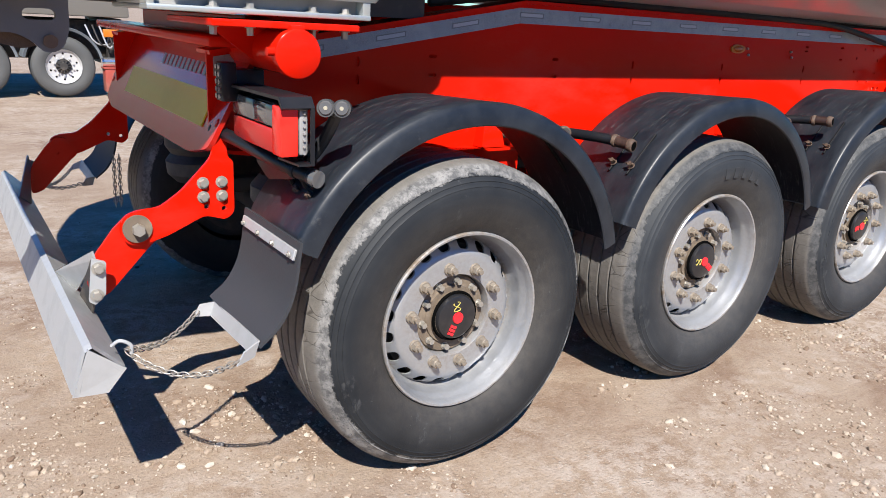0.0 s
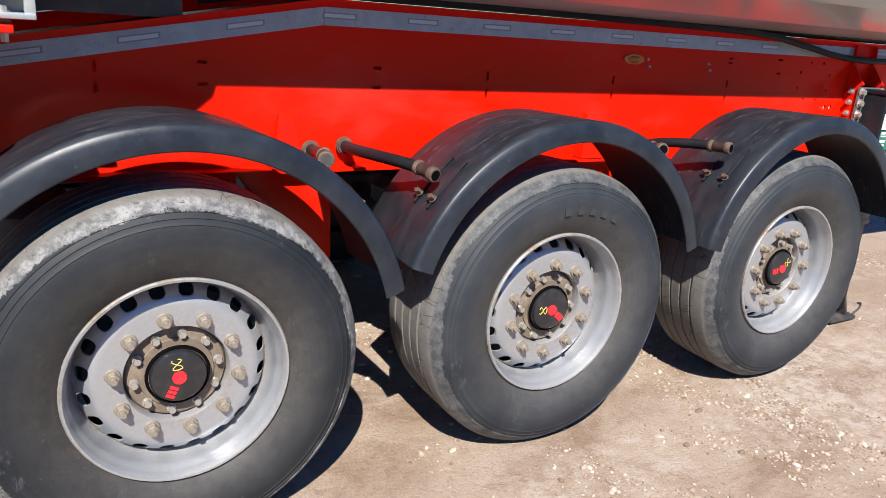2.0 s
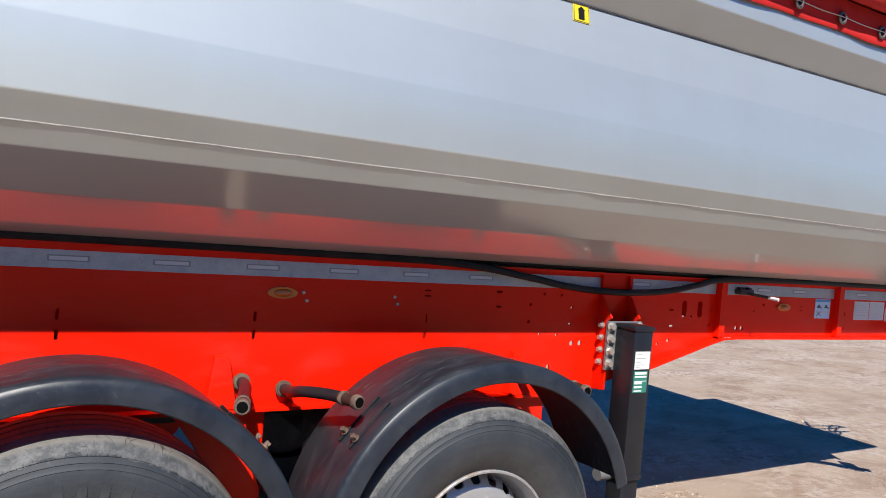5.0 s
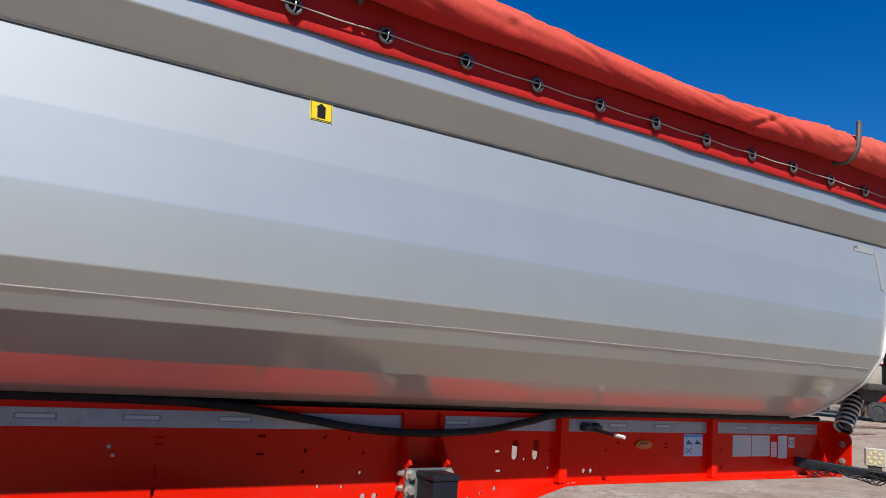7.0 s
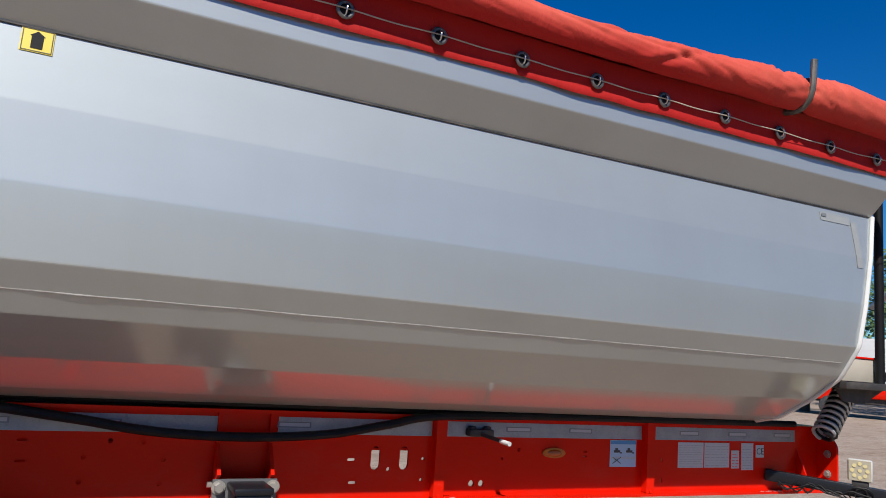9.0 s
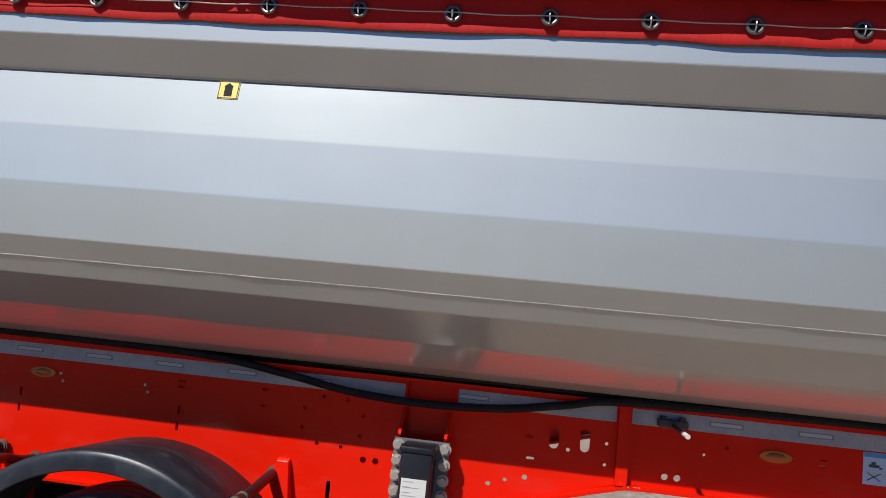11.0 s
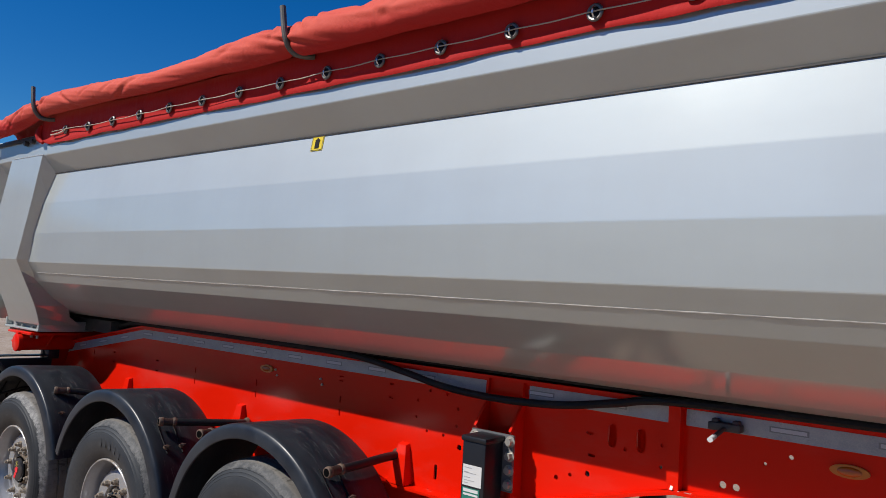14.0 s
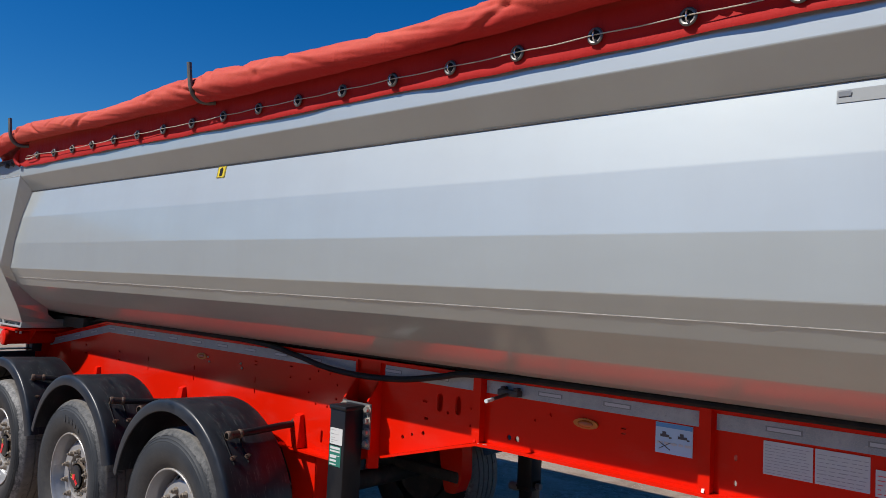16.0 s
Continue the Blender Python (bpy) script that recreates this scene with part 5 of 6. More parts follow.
# stickers on the side wall
def wall_sticker(x0, z0, x1, z1, mat, label):
    bm = bmesh.new()
    zs = [z0, *sorted(p[1] for p in PROFILE if z0 < p[1] < z1), z1]
    band([[(x0, wall_y(z) - 0.0025, z), (x1, wall_y(z) - 0.0025, z)] for z in zs], bm)
    thicken(bm, 0.0006)
    return part("sticker", bm, mat, body, label, smooth=False)


st = wall_sticker(2.852, 2.473, 2.930, 2.543, YELLOW, "yellow sticker with a black arrow")
bm = bmesh.new()
bm.faces.new([bm.verts.new((px, wall_y(pz) - 0.0042, pz)) for px, pz in [(2.877, 2.484), (2.905, 2.484), (2.905, 2.520), (2.909, 2.520), (2.891, 2.534), (2.873, 2.520), (2.877, 2.520)]])
thicken(bm, 0.0005)
part("arrow", bm, INK_DEEP, st, smooth=False)
bm = bmesh.new()
for lo, hi in (((2.855, 2.476), (2.927, 2.4775)), ((2.855, 2.5385), (2.927, 2.540)), ((2.855, 2.476), (2.8565, 2.540)), ((2.9255, 2.476), (2.927, 2.540))):
    band([[(lo[0], wall_y(z) - 0.0042, z), (hi[0], wall_y(z) - 0.0042, z)] for z in (lo[1], hi[1])], bm)
thicken(bm, 0.0005)
part("border", bm, INK, st, smooth=False)
GHOST = paint("pale_film", (0.235, 0.25, 0.255), 0.55, 0.0, amount=0.3, dirt=(0.33, 0.34, 0.34), bump=0, scale=60.0, spec=0.2)
st = wall_sticker(5.985, 2.480, 6.180, 2.518, GHOST, "pale film strip left from a sticker")
bm = bmesh.new()
y = wall_y(2.5) - 0.006
box(bm, (5.990, y, 2.498), (6.022, y + 0.0012, 2.512))
part("fine_print", bm, TAPE_EDGE, st, smooth=False)
st = wall_sticker(6.192, 2.285, 6.232, 2.500, GHOST, "pale film strip left from a sticker")

# ---- rear of the trailer ----
bm = bmesh.new()
plate(bm, rounded([(0.36, 1.36), (2.04, 1.36), (1.96, 1.00), (1.80, 0.965), (0.60, 0.965), (0.44, 1.00)], 0.03), -0.605, -0.59, axis="x")
bmesh.ops.transform(bm, matrix=Matrix.Translation((-0.57, 0, 1.12)) @ Matrix.Rotation(radians(24), 4, "Y") @ Matrix.Translation((0.57, 0, -1.12)), verts=bm.verts[:])
rearp = part("rear_panel", bm, RED_GLOSS, trailer, "glossy red rear panel", smooth=False)
tilt = Matrix.Translation((-0.57, 0, 1.12)) @ Matrix.Rotation(radians(24), 4, "Y") @ Matrix.Translation((0.57, 0, -1.12))
bm = bmesh.new()
box(bm, (-0.6095, 0.56, 1.055), (-0.6055, 1.66, 1.17), 0.0, tilt)
part("yellow_plate", bm, PLATE_YELLOW, rearp, "yellow reflective plate", smooth=False)
for y in np.linspace(0.62, 1.25, 13):
    bm = bmesh.new()
    box(bm, (-0.6075, y, 1.215), (-0.6045, y + 0.030, 1.258), 0.0, tilt)
    part("maker_mark", bm, TAPE, rearp, smooth=False)
bm = bmesh.new()
box(bm, (-0.66, 0.36, 1.33), (-0.52, 2.04, 1.36), 0.008)
part("rear_beam", bm, RED, trailer)
# body hinge: red plate, bracket and pivot tube
bm = bmesh.new()
box(bm, (-0.72, 0.13, 1.394), (-0.30, 0.56, 1.412), 0.003)
hinge = part("hinge_plate", bm, RED, trailer, "red hinge plate under the body")
bm = bmesh.new()
plate(bm, [(-0.68, 1.394), (-0.34, 1.394), (-0.44, 1.30), (-0.55, 1.30)], 0.30, 0.315)
part("hinge_web", bm, RED, hinge, smooth=False)
bm = bmesh.new()
revolve(bm, [(0.0, 0.105), (0.061, 0.105), (0.065, 0.108), (0.066, 0.113), (0.066, 0.138), (0.060, 0.141), (0.060, 0.55)], 40)
bmesh.ops.transform(bm, matrix=Matrix.Translation((-0.495, 0, 1.330)), verts=bm.verts[:])
box(bm, (-0.515, 0.11, 1.385), (-0.475, 0.14, 1.405), 0.004)
cyl(bm, (-0.58, 0.12, 1.335), (-0.54, 0.12, 1.335), 0.012, 10)
bmesh.ops.recalc_face_normals(bm, faces=bm.faces[:])
part("pivot_tube", bm, RED, hinge, "round red pivot tube with a closed end", angle=40)

# tail lamp cluster
bm = bmesh.new()
box(bm, (-0.575, -0.014, 1.075), (-0.52, 0.39, 1.205), 0.008)
tl = part("tail_lamp", bm, BLACK, trailer, "rectangular tail lamp with red and clear lenses under a black hood")
for name, lo, hi, mt in (("clear_lens", (-0.588, 0.042, 1.142), (-0.574, 0.205, 1.202), LENS_WHITE), ("clear_lens", (-0.588, 0.212, 1.142), (-0.574, 0.380, 1.202), LENS_WHITE),
                         ("red_lens", (-0.588, 0.042, 1.072), (-0.574, 0.380, 1.138), LENS_DARKRED), ("bright_red_lens", (-0.602, -0.022, 1.076), (-0.551, 0.038, 1.207), LENS_RED),
                         ("side_strip", (-0.550, -0.023, 1.080), (-0.526, -0.013, 1.205), GREYSTEEL)):
    bm = bmesh.new()
    box(bm, lo, hi, 0.006)
    part(name, bm, mt, tl)
bm = bmesh.new()
plate(bm, [(-0.042, 1.205), (-0.020, 1.232), (0.40, 1.228), (0.40, 1.220), (-0.016, 1.223), (-0.036, 1.200)], -0.605, -0.515, axis="x")
plate(bm, [(-0.042, 1.060), (-0.042, 1.205), (-0.036, 1.205), (-0.036, 1.060)], -0.526, -0.515, axis="x")
plate(bm, [(-0.042, 1.054), (-0.042, 1.060), (0.10, 1.056), (0.10, 1.050)], -0.56, -0.515, axis="x")
part("lamp_hood", bm, BLACK, tl, "black bent sheet hood", smooth=False)
bm = bmesh.new()
for z in np.linspace(1.085, 1.19, 7):
    hexbolt(bm, (-0.538, -0.023, z), (0, -1, 0), 0.004, 0.003, False)
part("rivet_row", bm, GREYSTEEL, tl)
bm = bmesh.new()
box(bm, (-0.632, 0.342, 1.178), (-0.585, 0.396, 1.290), 0.006)
bl = part("reversing_lamp", bm, BLACK, trailer, "slim black upright diode lamp")
bm = bmesh.new()
for z in np.linspace(1.192, 1.276, 5):
    for y in (0.356, 0.382):
        cyl(bm, (-0.632, y, z), (-0.636, y, z), 0.008, 10)
part("diode_cluster", bm, LENS_WHITE, bl)
bm = bmesh.new()
box(bm, (-0.585, 0.35, 1.20), (-0.50, 0.43, 1.27), 0.003)
part("lamp_bracket", bm, BLACK, bl)
# two small round lamps on the mudguard
for k, (x, y) in enumerate(((-0.494, -0.060), (-0.457, -0.078))):
    bm = bmesh.new()
    d = Vector((-0.52, -0.84, 0.10)).normalized()
    c = Vector((x, y, 1.207))
    cyl(bm, c - d * 0.045, c, 0.0235, 18)
    rl = part("round_lamp", bm, RUBBER, trailer, "small round clear lamp in black rubber")
    bm = bmesh.new()
    cyl(bm, c - d * 0.001, c + d * 0.005, 0.0195, 18, 0.016)
    part("lens", bm, LENS_WHITE, rl)
    bm = bmesh.new()
    cyl(bm, c + d * 0.0045, c + d * 0.0062, 0.006, 14, 0.005)
    part("lens_core", bm, LED, rl)
bm = bmesh.new()
sweep(bm, smooth_path([(-0.46, -0.04, 1.200), (-0.44, -0.01, 1.18), (-0.45, 0.05, 1.10), (-0.47, 0.10, 1.04)], 5), 0.017, 10)
part("lamp_arm_rubber", bm, RUBBER, trailer, "black rubber lamp arm")
bm = bmesh.new()
cyl(bm, (-0.5045, -0.012, 1.0155), (-0.498, -0.030, 1.0135), 0.024, 16)
part("marker_glass", bm, LENS_WHITE, trailer, "clear glass end of the side marker tube")

# loose cables and a bracket behind the tail lamp
rng = random.Random(31)
for k in range(5):
    y0 = 0.02 + 0.06 * k
    bm = bmesh.new()
    sweep(bm, smooth_path([(-0.53, y0, 1.07), (-0.50, y0 + 0.03, 1.0 + rng.uniform(-0.02, 0.02)), (-0.46, y0 + rng.uniform(-0.03, 0.06), 0.96 + rng.uniform(-0.03, 0.03)), (-0.40, y0 + 0.10, 1.0), (-0.38, 0.45, 1.05)], 6), 0.0055 if k % 2 else 0.008, 7)
    part("lamp_cable", bm, HOSE, trailer, "loose black cable behind the tail lamp")
bm = bmesh.new()
plate(bm, rounded([(0.06, 1.06), (0.40, 1.06), (0.40, 0.99), (0.30, 0.95), (0.10, 0.99)], 0.02), -0.512, -0.504, axis="x")
part("lamp_carrier", bm, BLACK, trailer, smooth=False)

# underrun guard: arms, bumper
ARM = [(-0.672, 0.965), (-0.640, 1.00), (-0.618, 1.11), (-0.592, 1.13), (-0.590, 1.00), (-0.572, 0.985), (-0.572, 0.82), (-0.60, 0.798), (-0.665, 0.818), (-0.78, 0.765), (-0.86, 0.742),
       (-0.90, 0.752), (-0.918, 0.79), (-0.905, 0.835), (-0.87, 0.85), (-0.80, 0.855), (-0.735, 0.90)]
LINK = [(-0.93, 0.80), (-0.89, 0.838), (-0.845, 0.835), (-0.80, 0.76), (-0.83, 0.735), (-0.955, 0.60), (-1.0, 0.585), (-1.015, 0.64), (-0.99, 0.72)]


def underrun_arm(mir):
    put = mirrored if mir else (lambda b: b)
    bm = bmesh.new()
    plate(bm, rounded(ARM, 0.02), 0.438, 0.452, [ring_hole(-0.605, 0.835, 0.008), ring_hole(-0.66, 0.845, 0.008)])
    a = part("underrun_arm", put(bm), RED, trailer, "curved red underrun arm plate", smooth=False)
    bm = bmesh.new()
    plate(bm, rounded(LINK, 0.015), 0.453, 0.466, [ring_hole(-0.885, 0.77, 0.008)])
    part("link_plate", put(bm), RED, a, smooth=False)
    bm = bmesh.new()
    cyl(bm, (-0.868, 0.439, 0.797), (-0.868, 0.430, 0.797), 0.042, 28)
    part("pivot_washer", put(bm), HUB, a)
    side = (lambda y: 2 * CY - y) if mir else (lambda y: y)
    out = (0, 1 if mir else -1, 0)
    bolts("pivot_bolt", [(-0.868, side(0.430), 0.797)], out, 0.019, 0.022, BOLT, a, False)
    bolts("arm_bolt", [(x, side(0.438), z) for x in (-0.669, -0.611) for z in (0.921, 0.877)], out, 0.0130, 0.013, BOLT, a)
    bm = bmesh.new()                                        # galvanised clamp on the bumper
    plate(bm, rounded([(-1.006, 0.735), (-0.968, 0.720), (-0.975, 0.622), (-1.004, 0.592), (-1.022, 0.605)], 0.006), 0.392, 0.400)
    part("clamp_plate", put(bm), ZINC, a, smooth=False)
    bolts("clamp_bolt", [(x, side(0.392), z) for x, z in ((-0.990, 0.703), (-1.000, 0.622))], out, 0.0135, 0.013, BOLT, a)
    return a


underrun_arm(False)
underrun_arm(True)
BUMP = [(-1.128, 0.492), (-1.092, 0.612), (-1.075, 0.622), (-0.998, 0.545), (-1.006, 0.537), (-1.076, 0.604), (-1.084, 0.602), (-1.116, 0.492)]
bm = bmesh.new()
rows = []
for y, s in ((0.035, 0.93), (0.06, 1.0), (0.5, 1.0), (1.2, 1.0), (1.9, 1.0), (2.34, 1.0), (2.365, 0.93)):
    rows.append([(-1.07 + (x + 1.07) * s, y, 0.55 + (z - 0.55) * s) for x, z in [*BUMP, BUMP[0]]])
band(rows, bm)
bmesh.ops.remove_doubles(bm, verts=bm.verts[:], dist=0.0005)
bumper = part("underrun_bumper", bm, ZINC, trailer, "galvanised folded underrun bumper", smooth=False)
bm = bmesh.new()
band([[(-1.128, 0.036, 0.492), (-1.085, 0.034, 0.615)], [(-1.045, 0.034, 0.488), (-0.998, 0.036, 0.545)]], bm)
thicken(bm, 0.006)
part("end_cap", bm, ZINC, bumper, smooth=False)
for put in (lambda b: b, mirrored):
    bm = bmesh.new()
    band([[(-1.074, 0.66, 0.622), (-1.003, 0.404, 0.752)], [(-1.025, 0.60, 0.572), (-0.998, 0.402, 0.728)]], bm)
    thicken(bm, 0.006)
    part("bumper_ear", put(bm), ZINC, bumper, "folded galvanised ear", smooth=False)
    bm = bmesh.new()
    band([[(-1.020, 0.56, 0.566), (-1.001, 0.412, 0.726)], [(-1.010, 0.42, 0.556), (-1.001, 0.404, 0.60)]], bm)
    thicken(bm, 0.005)
    part("ear_web", put(bm), DARK, bumper, smooth=False)
bm = bmesh.new()
sweep(bm, smooth_path([(-1.02, 0.10, 0.585), (-1.0, 0.09, 0.60), (-0.975, 0.085, 0.585), (-0.975, 0.085, 0.56)], 4), 0.005, 8)
part("hook", bm, ZINC, bumper)

# mud flap, its strips and chains
def flap(mir):
    put = mirrored if mir else (lambda b: b)
    path = [(-0.590, 0.872), (-0.597, 0.82), (-0.605, 0.765), (-0.622, 0.705), (-0.655, 0.650), (-0.706, 0.606)]
    bm = bmesh.new()
    band([[(x, y, z) for y in np.linspace(-0.120, 0.290, 5)] for x, z in [tuple(p[:2]) for p in smooth_path([(a, b, 0) for a, b in path], 4)]], bm)
    thicken(bm, 0.008)
    f = part("mud_flap", put(bm), FLAP, trailer, "curved dark rubber mud flap")
    bm = bmesh.new()
    box(bm, (-0.608, -0.108, 0.820), (-0.600, 0.278, 0.850), 0.002, Matrix.Translation((-0.594, 0, 0.82)) @ Matrix.Rotation(radians(16), 4, "Y") @ Matrix.Translation((0.594, 0, -0.82)), 1)
    part("top_strip", put(bm), ZINC, f)
    bolts("strip_screw", [(-0.606, 2 * CY - y if mir else y, 0.835) for y in (-0.085, 0.03, 0.14, 0.255)], (-1, 0, -0.2), 0.006, 0.005, BOLT, f)
    bm = bmesh.new()
    band([[(-0.715, -0.115, 0.578), (-0.715, 0.25, 0.560)], [(-0.700, -0.115, 0.621), (-0.700, 0.25, 0.603)]], bm)
    band([[(-0.715, -0.115, 0.578), (-0.765, -0.125, 0.566)], [(-0.700, -0.115, 0.621), (-0.745, -0.125, 0.601)]], bm)
    band([[(-0.715, 0.25, 0.560), (-0.765, 0.26, 0.562)], [(-0.700, 0.25, 0.603), (-0.745, 0.26, 0.598)]], bm)
    thicken(bm, 0.005)
    part("bottom_bracket", put(bm), ZINC, f, "bent galvanised bracket", smooth=False)


flap(False)
flap(True)


def chain(p0, p1, sag, n, parent, mat):
    bm = bmesh.new()
    p0, p1 = Vector(p0), Vector(p1)
    for k in range(n):
        t = (k + 0.5) / n
        c = p0.lerp(p1, t) - Vector((0, 0, sag * 4 * t * (1 - t)))
        a = p0.lerp(p1, t - 0.01) - Vector((0, 0, sag * 4 * (t - 0.01) * (1.01 - t)))
        d = (c - a).normalized()
        L = (p1 - p0).length / n * 0.74 + 0.0035
        side = d.cross(Vector((0, 0, 1))).normalized()
        if k % 2:
            side = d.cross(side)
        pts = [c + d * (L * math.cos(u)) + side * (0.0085 * math.sin(u)) for u in np.linspace(0, 2 * math.pi, 11)]
        sweep(bm, pts, 0.0022, 5, False)
    return part("chain", bm, mat, parent, "steel link chain")


for mir in (False, True):
    f = (lambda p: (p[0], 2 * CY - p[1], p[2])) if mir else (lambda p: p)
    chain(f((-0.755, 0.255, 0.578)), f((-0.985, 0.085, 0.575)), 0.035, 19, trailer, CHAIN)
    chain(f((-0.755, -0.118, 0.580)), f((-0.985, 0.085, 0.568)), 0.055, 19, trailer, CHAIN)

for x in (-0.60, -0.625):                                   # spare chains hanging at the far flap
    chain((x, 2.06, 0.72), (x - 0.005, 2.06, 0.47), 0.0, 13, trailer, CHAIN)

# tailgate lock plate behind the body
bm = bmesh.new()
plate(bm, rounded([(-1.30, 1.62), (-1.01, 1.62), (-1.015, 1.36), (-1.035, 1.312), (-1.075, 1.302), (-1.105, 1.335), (-1.14, 1.352), (-1.30, 1.355)], 0.02), 0.352, 0.372,
      [capsule(-1.082, 1.398, 0.075, 0.028)])
lock = part("tailgate_lock", bm, LOCK, trailer, "grey steel lock plate with an oblong hole", smooth=False)
for x, z, r in ((-1.062, 1.333, 0.017), (-1.20, 1.40, 0.03)):
    bm = bmesh.new()
    cyl(bm, (x, 0.342, z), (x, 0.40, z), r, 16)
    part("lock_pin", bm, RUST, lock)
bm = bmesh.new()
plate(bm, rounded([(-1.20, 1.39), (-1.09, 1.36), (-1.07, 1.325), (-1.12, 1.31), (-1.20, 1.33)], 0.02), 0.40, 0.42)
part("lock_claw", bm, RUST, lock, smooth=False)

# ---- tarpaulin ----
tarp = thing("tarpaulin", "faded red rolled tarpaulin laced along the body's top rail", "tarpaulin")
HOOKS = (0.235, 2.885, 5.650)


def roll_row(x):
    """Centre height, radius and bulge of the roll at x."""
    wob = 0.014 * noise.noise((x * 0.9, 0, 0)) + 0.006 * noise.noise((x * 3.1, 5, 0))
    near = min(abs(x - h) for h in HOOKS)
    squeeze = 0.014 * math.exp(-(near / 0.16) ** 2)
    top = interp(x, [(-0.9, 2.915), (-0.3, 2.950), (0.0, 2.99), (0.45, 3.020), (1.1, 3.000), (1.65, 2.976), (2.1, 2.982), (2.45, 3.000), (2.7, 3.012), (3.1, 3.008), (3.7, 2.975), (4.4, 2.957), (4.9, 2.972), (5.4, 3.010), (5.9, 3.036), (6.5, 3.01)])
    low = interp(x, [(-0.8, 2.795), (-0.2, 2.815), (0.12, 2.855), (0.35, 2.885), (1.1, 2.880), (1.7, 2.862), (2.3, 2.862), (3.1, 2.842), (4.6, 2.842), (5.4, 2.854), (6.5, 2.85)])
    return (top + low) / 2 + 0.3 * wob, (top - low) / 2 + 0.003 + 0.3 * wob - 0.4 * squeeze


rng = random.Random(77)
CREASES = []                                                # (x, angle, slant, length, width, depth)
for k in range(70):
    CREASES.append((rng.uniform(-0.7, 6.5), rng.uniform(-0.3, 1.9), rng.uniform(-0.9, 0.9), rng.uniform(0.08, 0.34), rng.uniform(0.010, 0.022), rng.uniform(0.0025, 0.008)))
for h in HOOKS:                                             # folds that run out from each post
    for k in range(7):
        CREASES.append((h + rng.choice((-1, 1)) * rng.uniform(0.03, 0.17), rng.uniform(0.2, 1.6), rng.uniform(0.8, 2.2) * rng.choice((-1, 1)), rng.uniform(0.07, 0.15), rng.uniform(0.009, 0.016), rng.uniform(0.006, 0.014)))


def crease(x, a):
    """Depth of the folds at x and at the angle a round the roll."""
    d = 0.0
    for cx, ca, sl, L, w, dep in CREASES:
        if abs(x - cx) < L + 0.04:
            u, v = x - cx, (a - ca) * 0.085
            n = math.hypot(1.0, sl)
            along, across = (u + sl * v) / n, (v - sl * u) / n
            e = abs(along) / L
            if e < 1 and abs(across) < 3 * w:
                q = across / w
                d += dep * (1 - e * e) * (math.exp(-q * q) - 0.6 * math.exp(-(q - 1.6) ** 2))
    return d


bm = bmesh.new()
rows = []
for x in np.arange(-0.74, 6.50, 0.015):
    cz, r = roll_row(x)
    near = min(abs(x - h) for h in HOOKS)
    row = []
    for a in np.linspace(radians(-80), radians(215), 60):
        fold = 0.0035 * noise.noise((x * 4.0 + a * 1.2, a * 1.5, 1)) + 0.0025 * noise.noise((x * 11.0 + 4 * a, a * 2.0, 2))
        fold += 0.006 * max(0.0, noise.noise((x * 2.2 + a * 0.9, 7, a * 0.6)) - 0.1) - crease(x, a)
        fold -= 0.014 * math.exp(-(near / 0.035) ** 2)
        rr = r + fold
        row.append((x, -0.112 - rr * 1.05 * math.cos(a) if a < math.pi / 2 else -0.112 - rr * 3.0 * math.cos(a), cz + 0.006 + rr * math.sin(a)))
    rows.append(row)
band(rows, bm)
bmesh.ops.recalc_face_normals(bm, faces=bm.faces[:])
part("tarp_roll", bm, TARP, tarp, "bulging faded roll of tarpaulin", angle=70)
bm = bmesh.new()
rows = []
for x in np.arange(0.10, 6.50, 0.025):
    cz, r = roll_row(x)
    z1, z0 = cz - r * 0.55, 2.722 + 0.009 * noise.noise((x * 1.3, 9, 0)) + 0.006 * noise.noise((x * 4.5, 2, 0))
    if x < 0.22:
        z0 += (0.22 - x) * 0.2
    row = []
    for k, t in enumerate(np.linspace(0, 1, 12)):
        z = z1 + (z0 - z1) * t
        y = -0.062 - 0.010 * noise.noise((x * 3.0, z * 5, 4)) - 0.010 * math.sin(t * math.pi) * (0.5 + noise.noise((x * 1.1, 3, 8)))
        y -= 0.007 * math.exp(-((t - 0.93) / 0.06) ** 2) + 0.010 * (1 - t) ** 2
        row.append((x, y, z))
    rows.append(row)
band(rows, bm)
thicken(bm, 0.003)
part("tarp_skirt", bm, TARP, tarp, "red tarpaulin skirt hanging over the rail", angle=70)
bm = bmesh.new()                                            # cover over the load
rows = [[(x, y, 2.86 + 0.10 * math.sin(math.pi * (y + 0.0) / (2 * CY))) for y in np.linspace(0.0, 2 * CY, 14)] for x in np.linspace(0.0, 6.4, 20)]
band(rows, bm)
thicken(bm, 0.003)
part("tarp_cover", bm, TARP, tarp, angle=70)

bm = bmesh.new()
sweep(bm, smooth_path([(0.10, -0.070, 2.86), (0.085, -0.082, 2.81), (0.095, -0.082, 2.765), (0.14, -0.075, 2.735)], 5), [0.012, 0.014, 0.016, 0.018, 0.020, 0.021, 0.022, 0.022, 0.022, 0.021, 0.020, 0.018, 0.016, 0.014, 0.012, 0.010], 10)
part("tarp_hem", bm, TARP, tarp, "gathered red end of the skirt")
bm = bmesh.new()
cyl(bm, (-0.06, -0.052, 2.765), (-0.06, -0.075, 2.765), 0.020, 14, 0.016)
part("tarp_fastener", bm, DARK, tarp)
bm = bmesh.new()
cyl(bm, (-0.17, -0.052, 2.760), (-0.17, -0.078, 2.760), 0.022, 14, 0.018)
part("tarp_fastener", bm, DARK, tarp)
bm = bmesh.new()
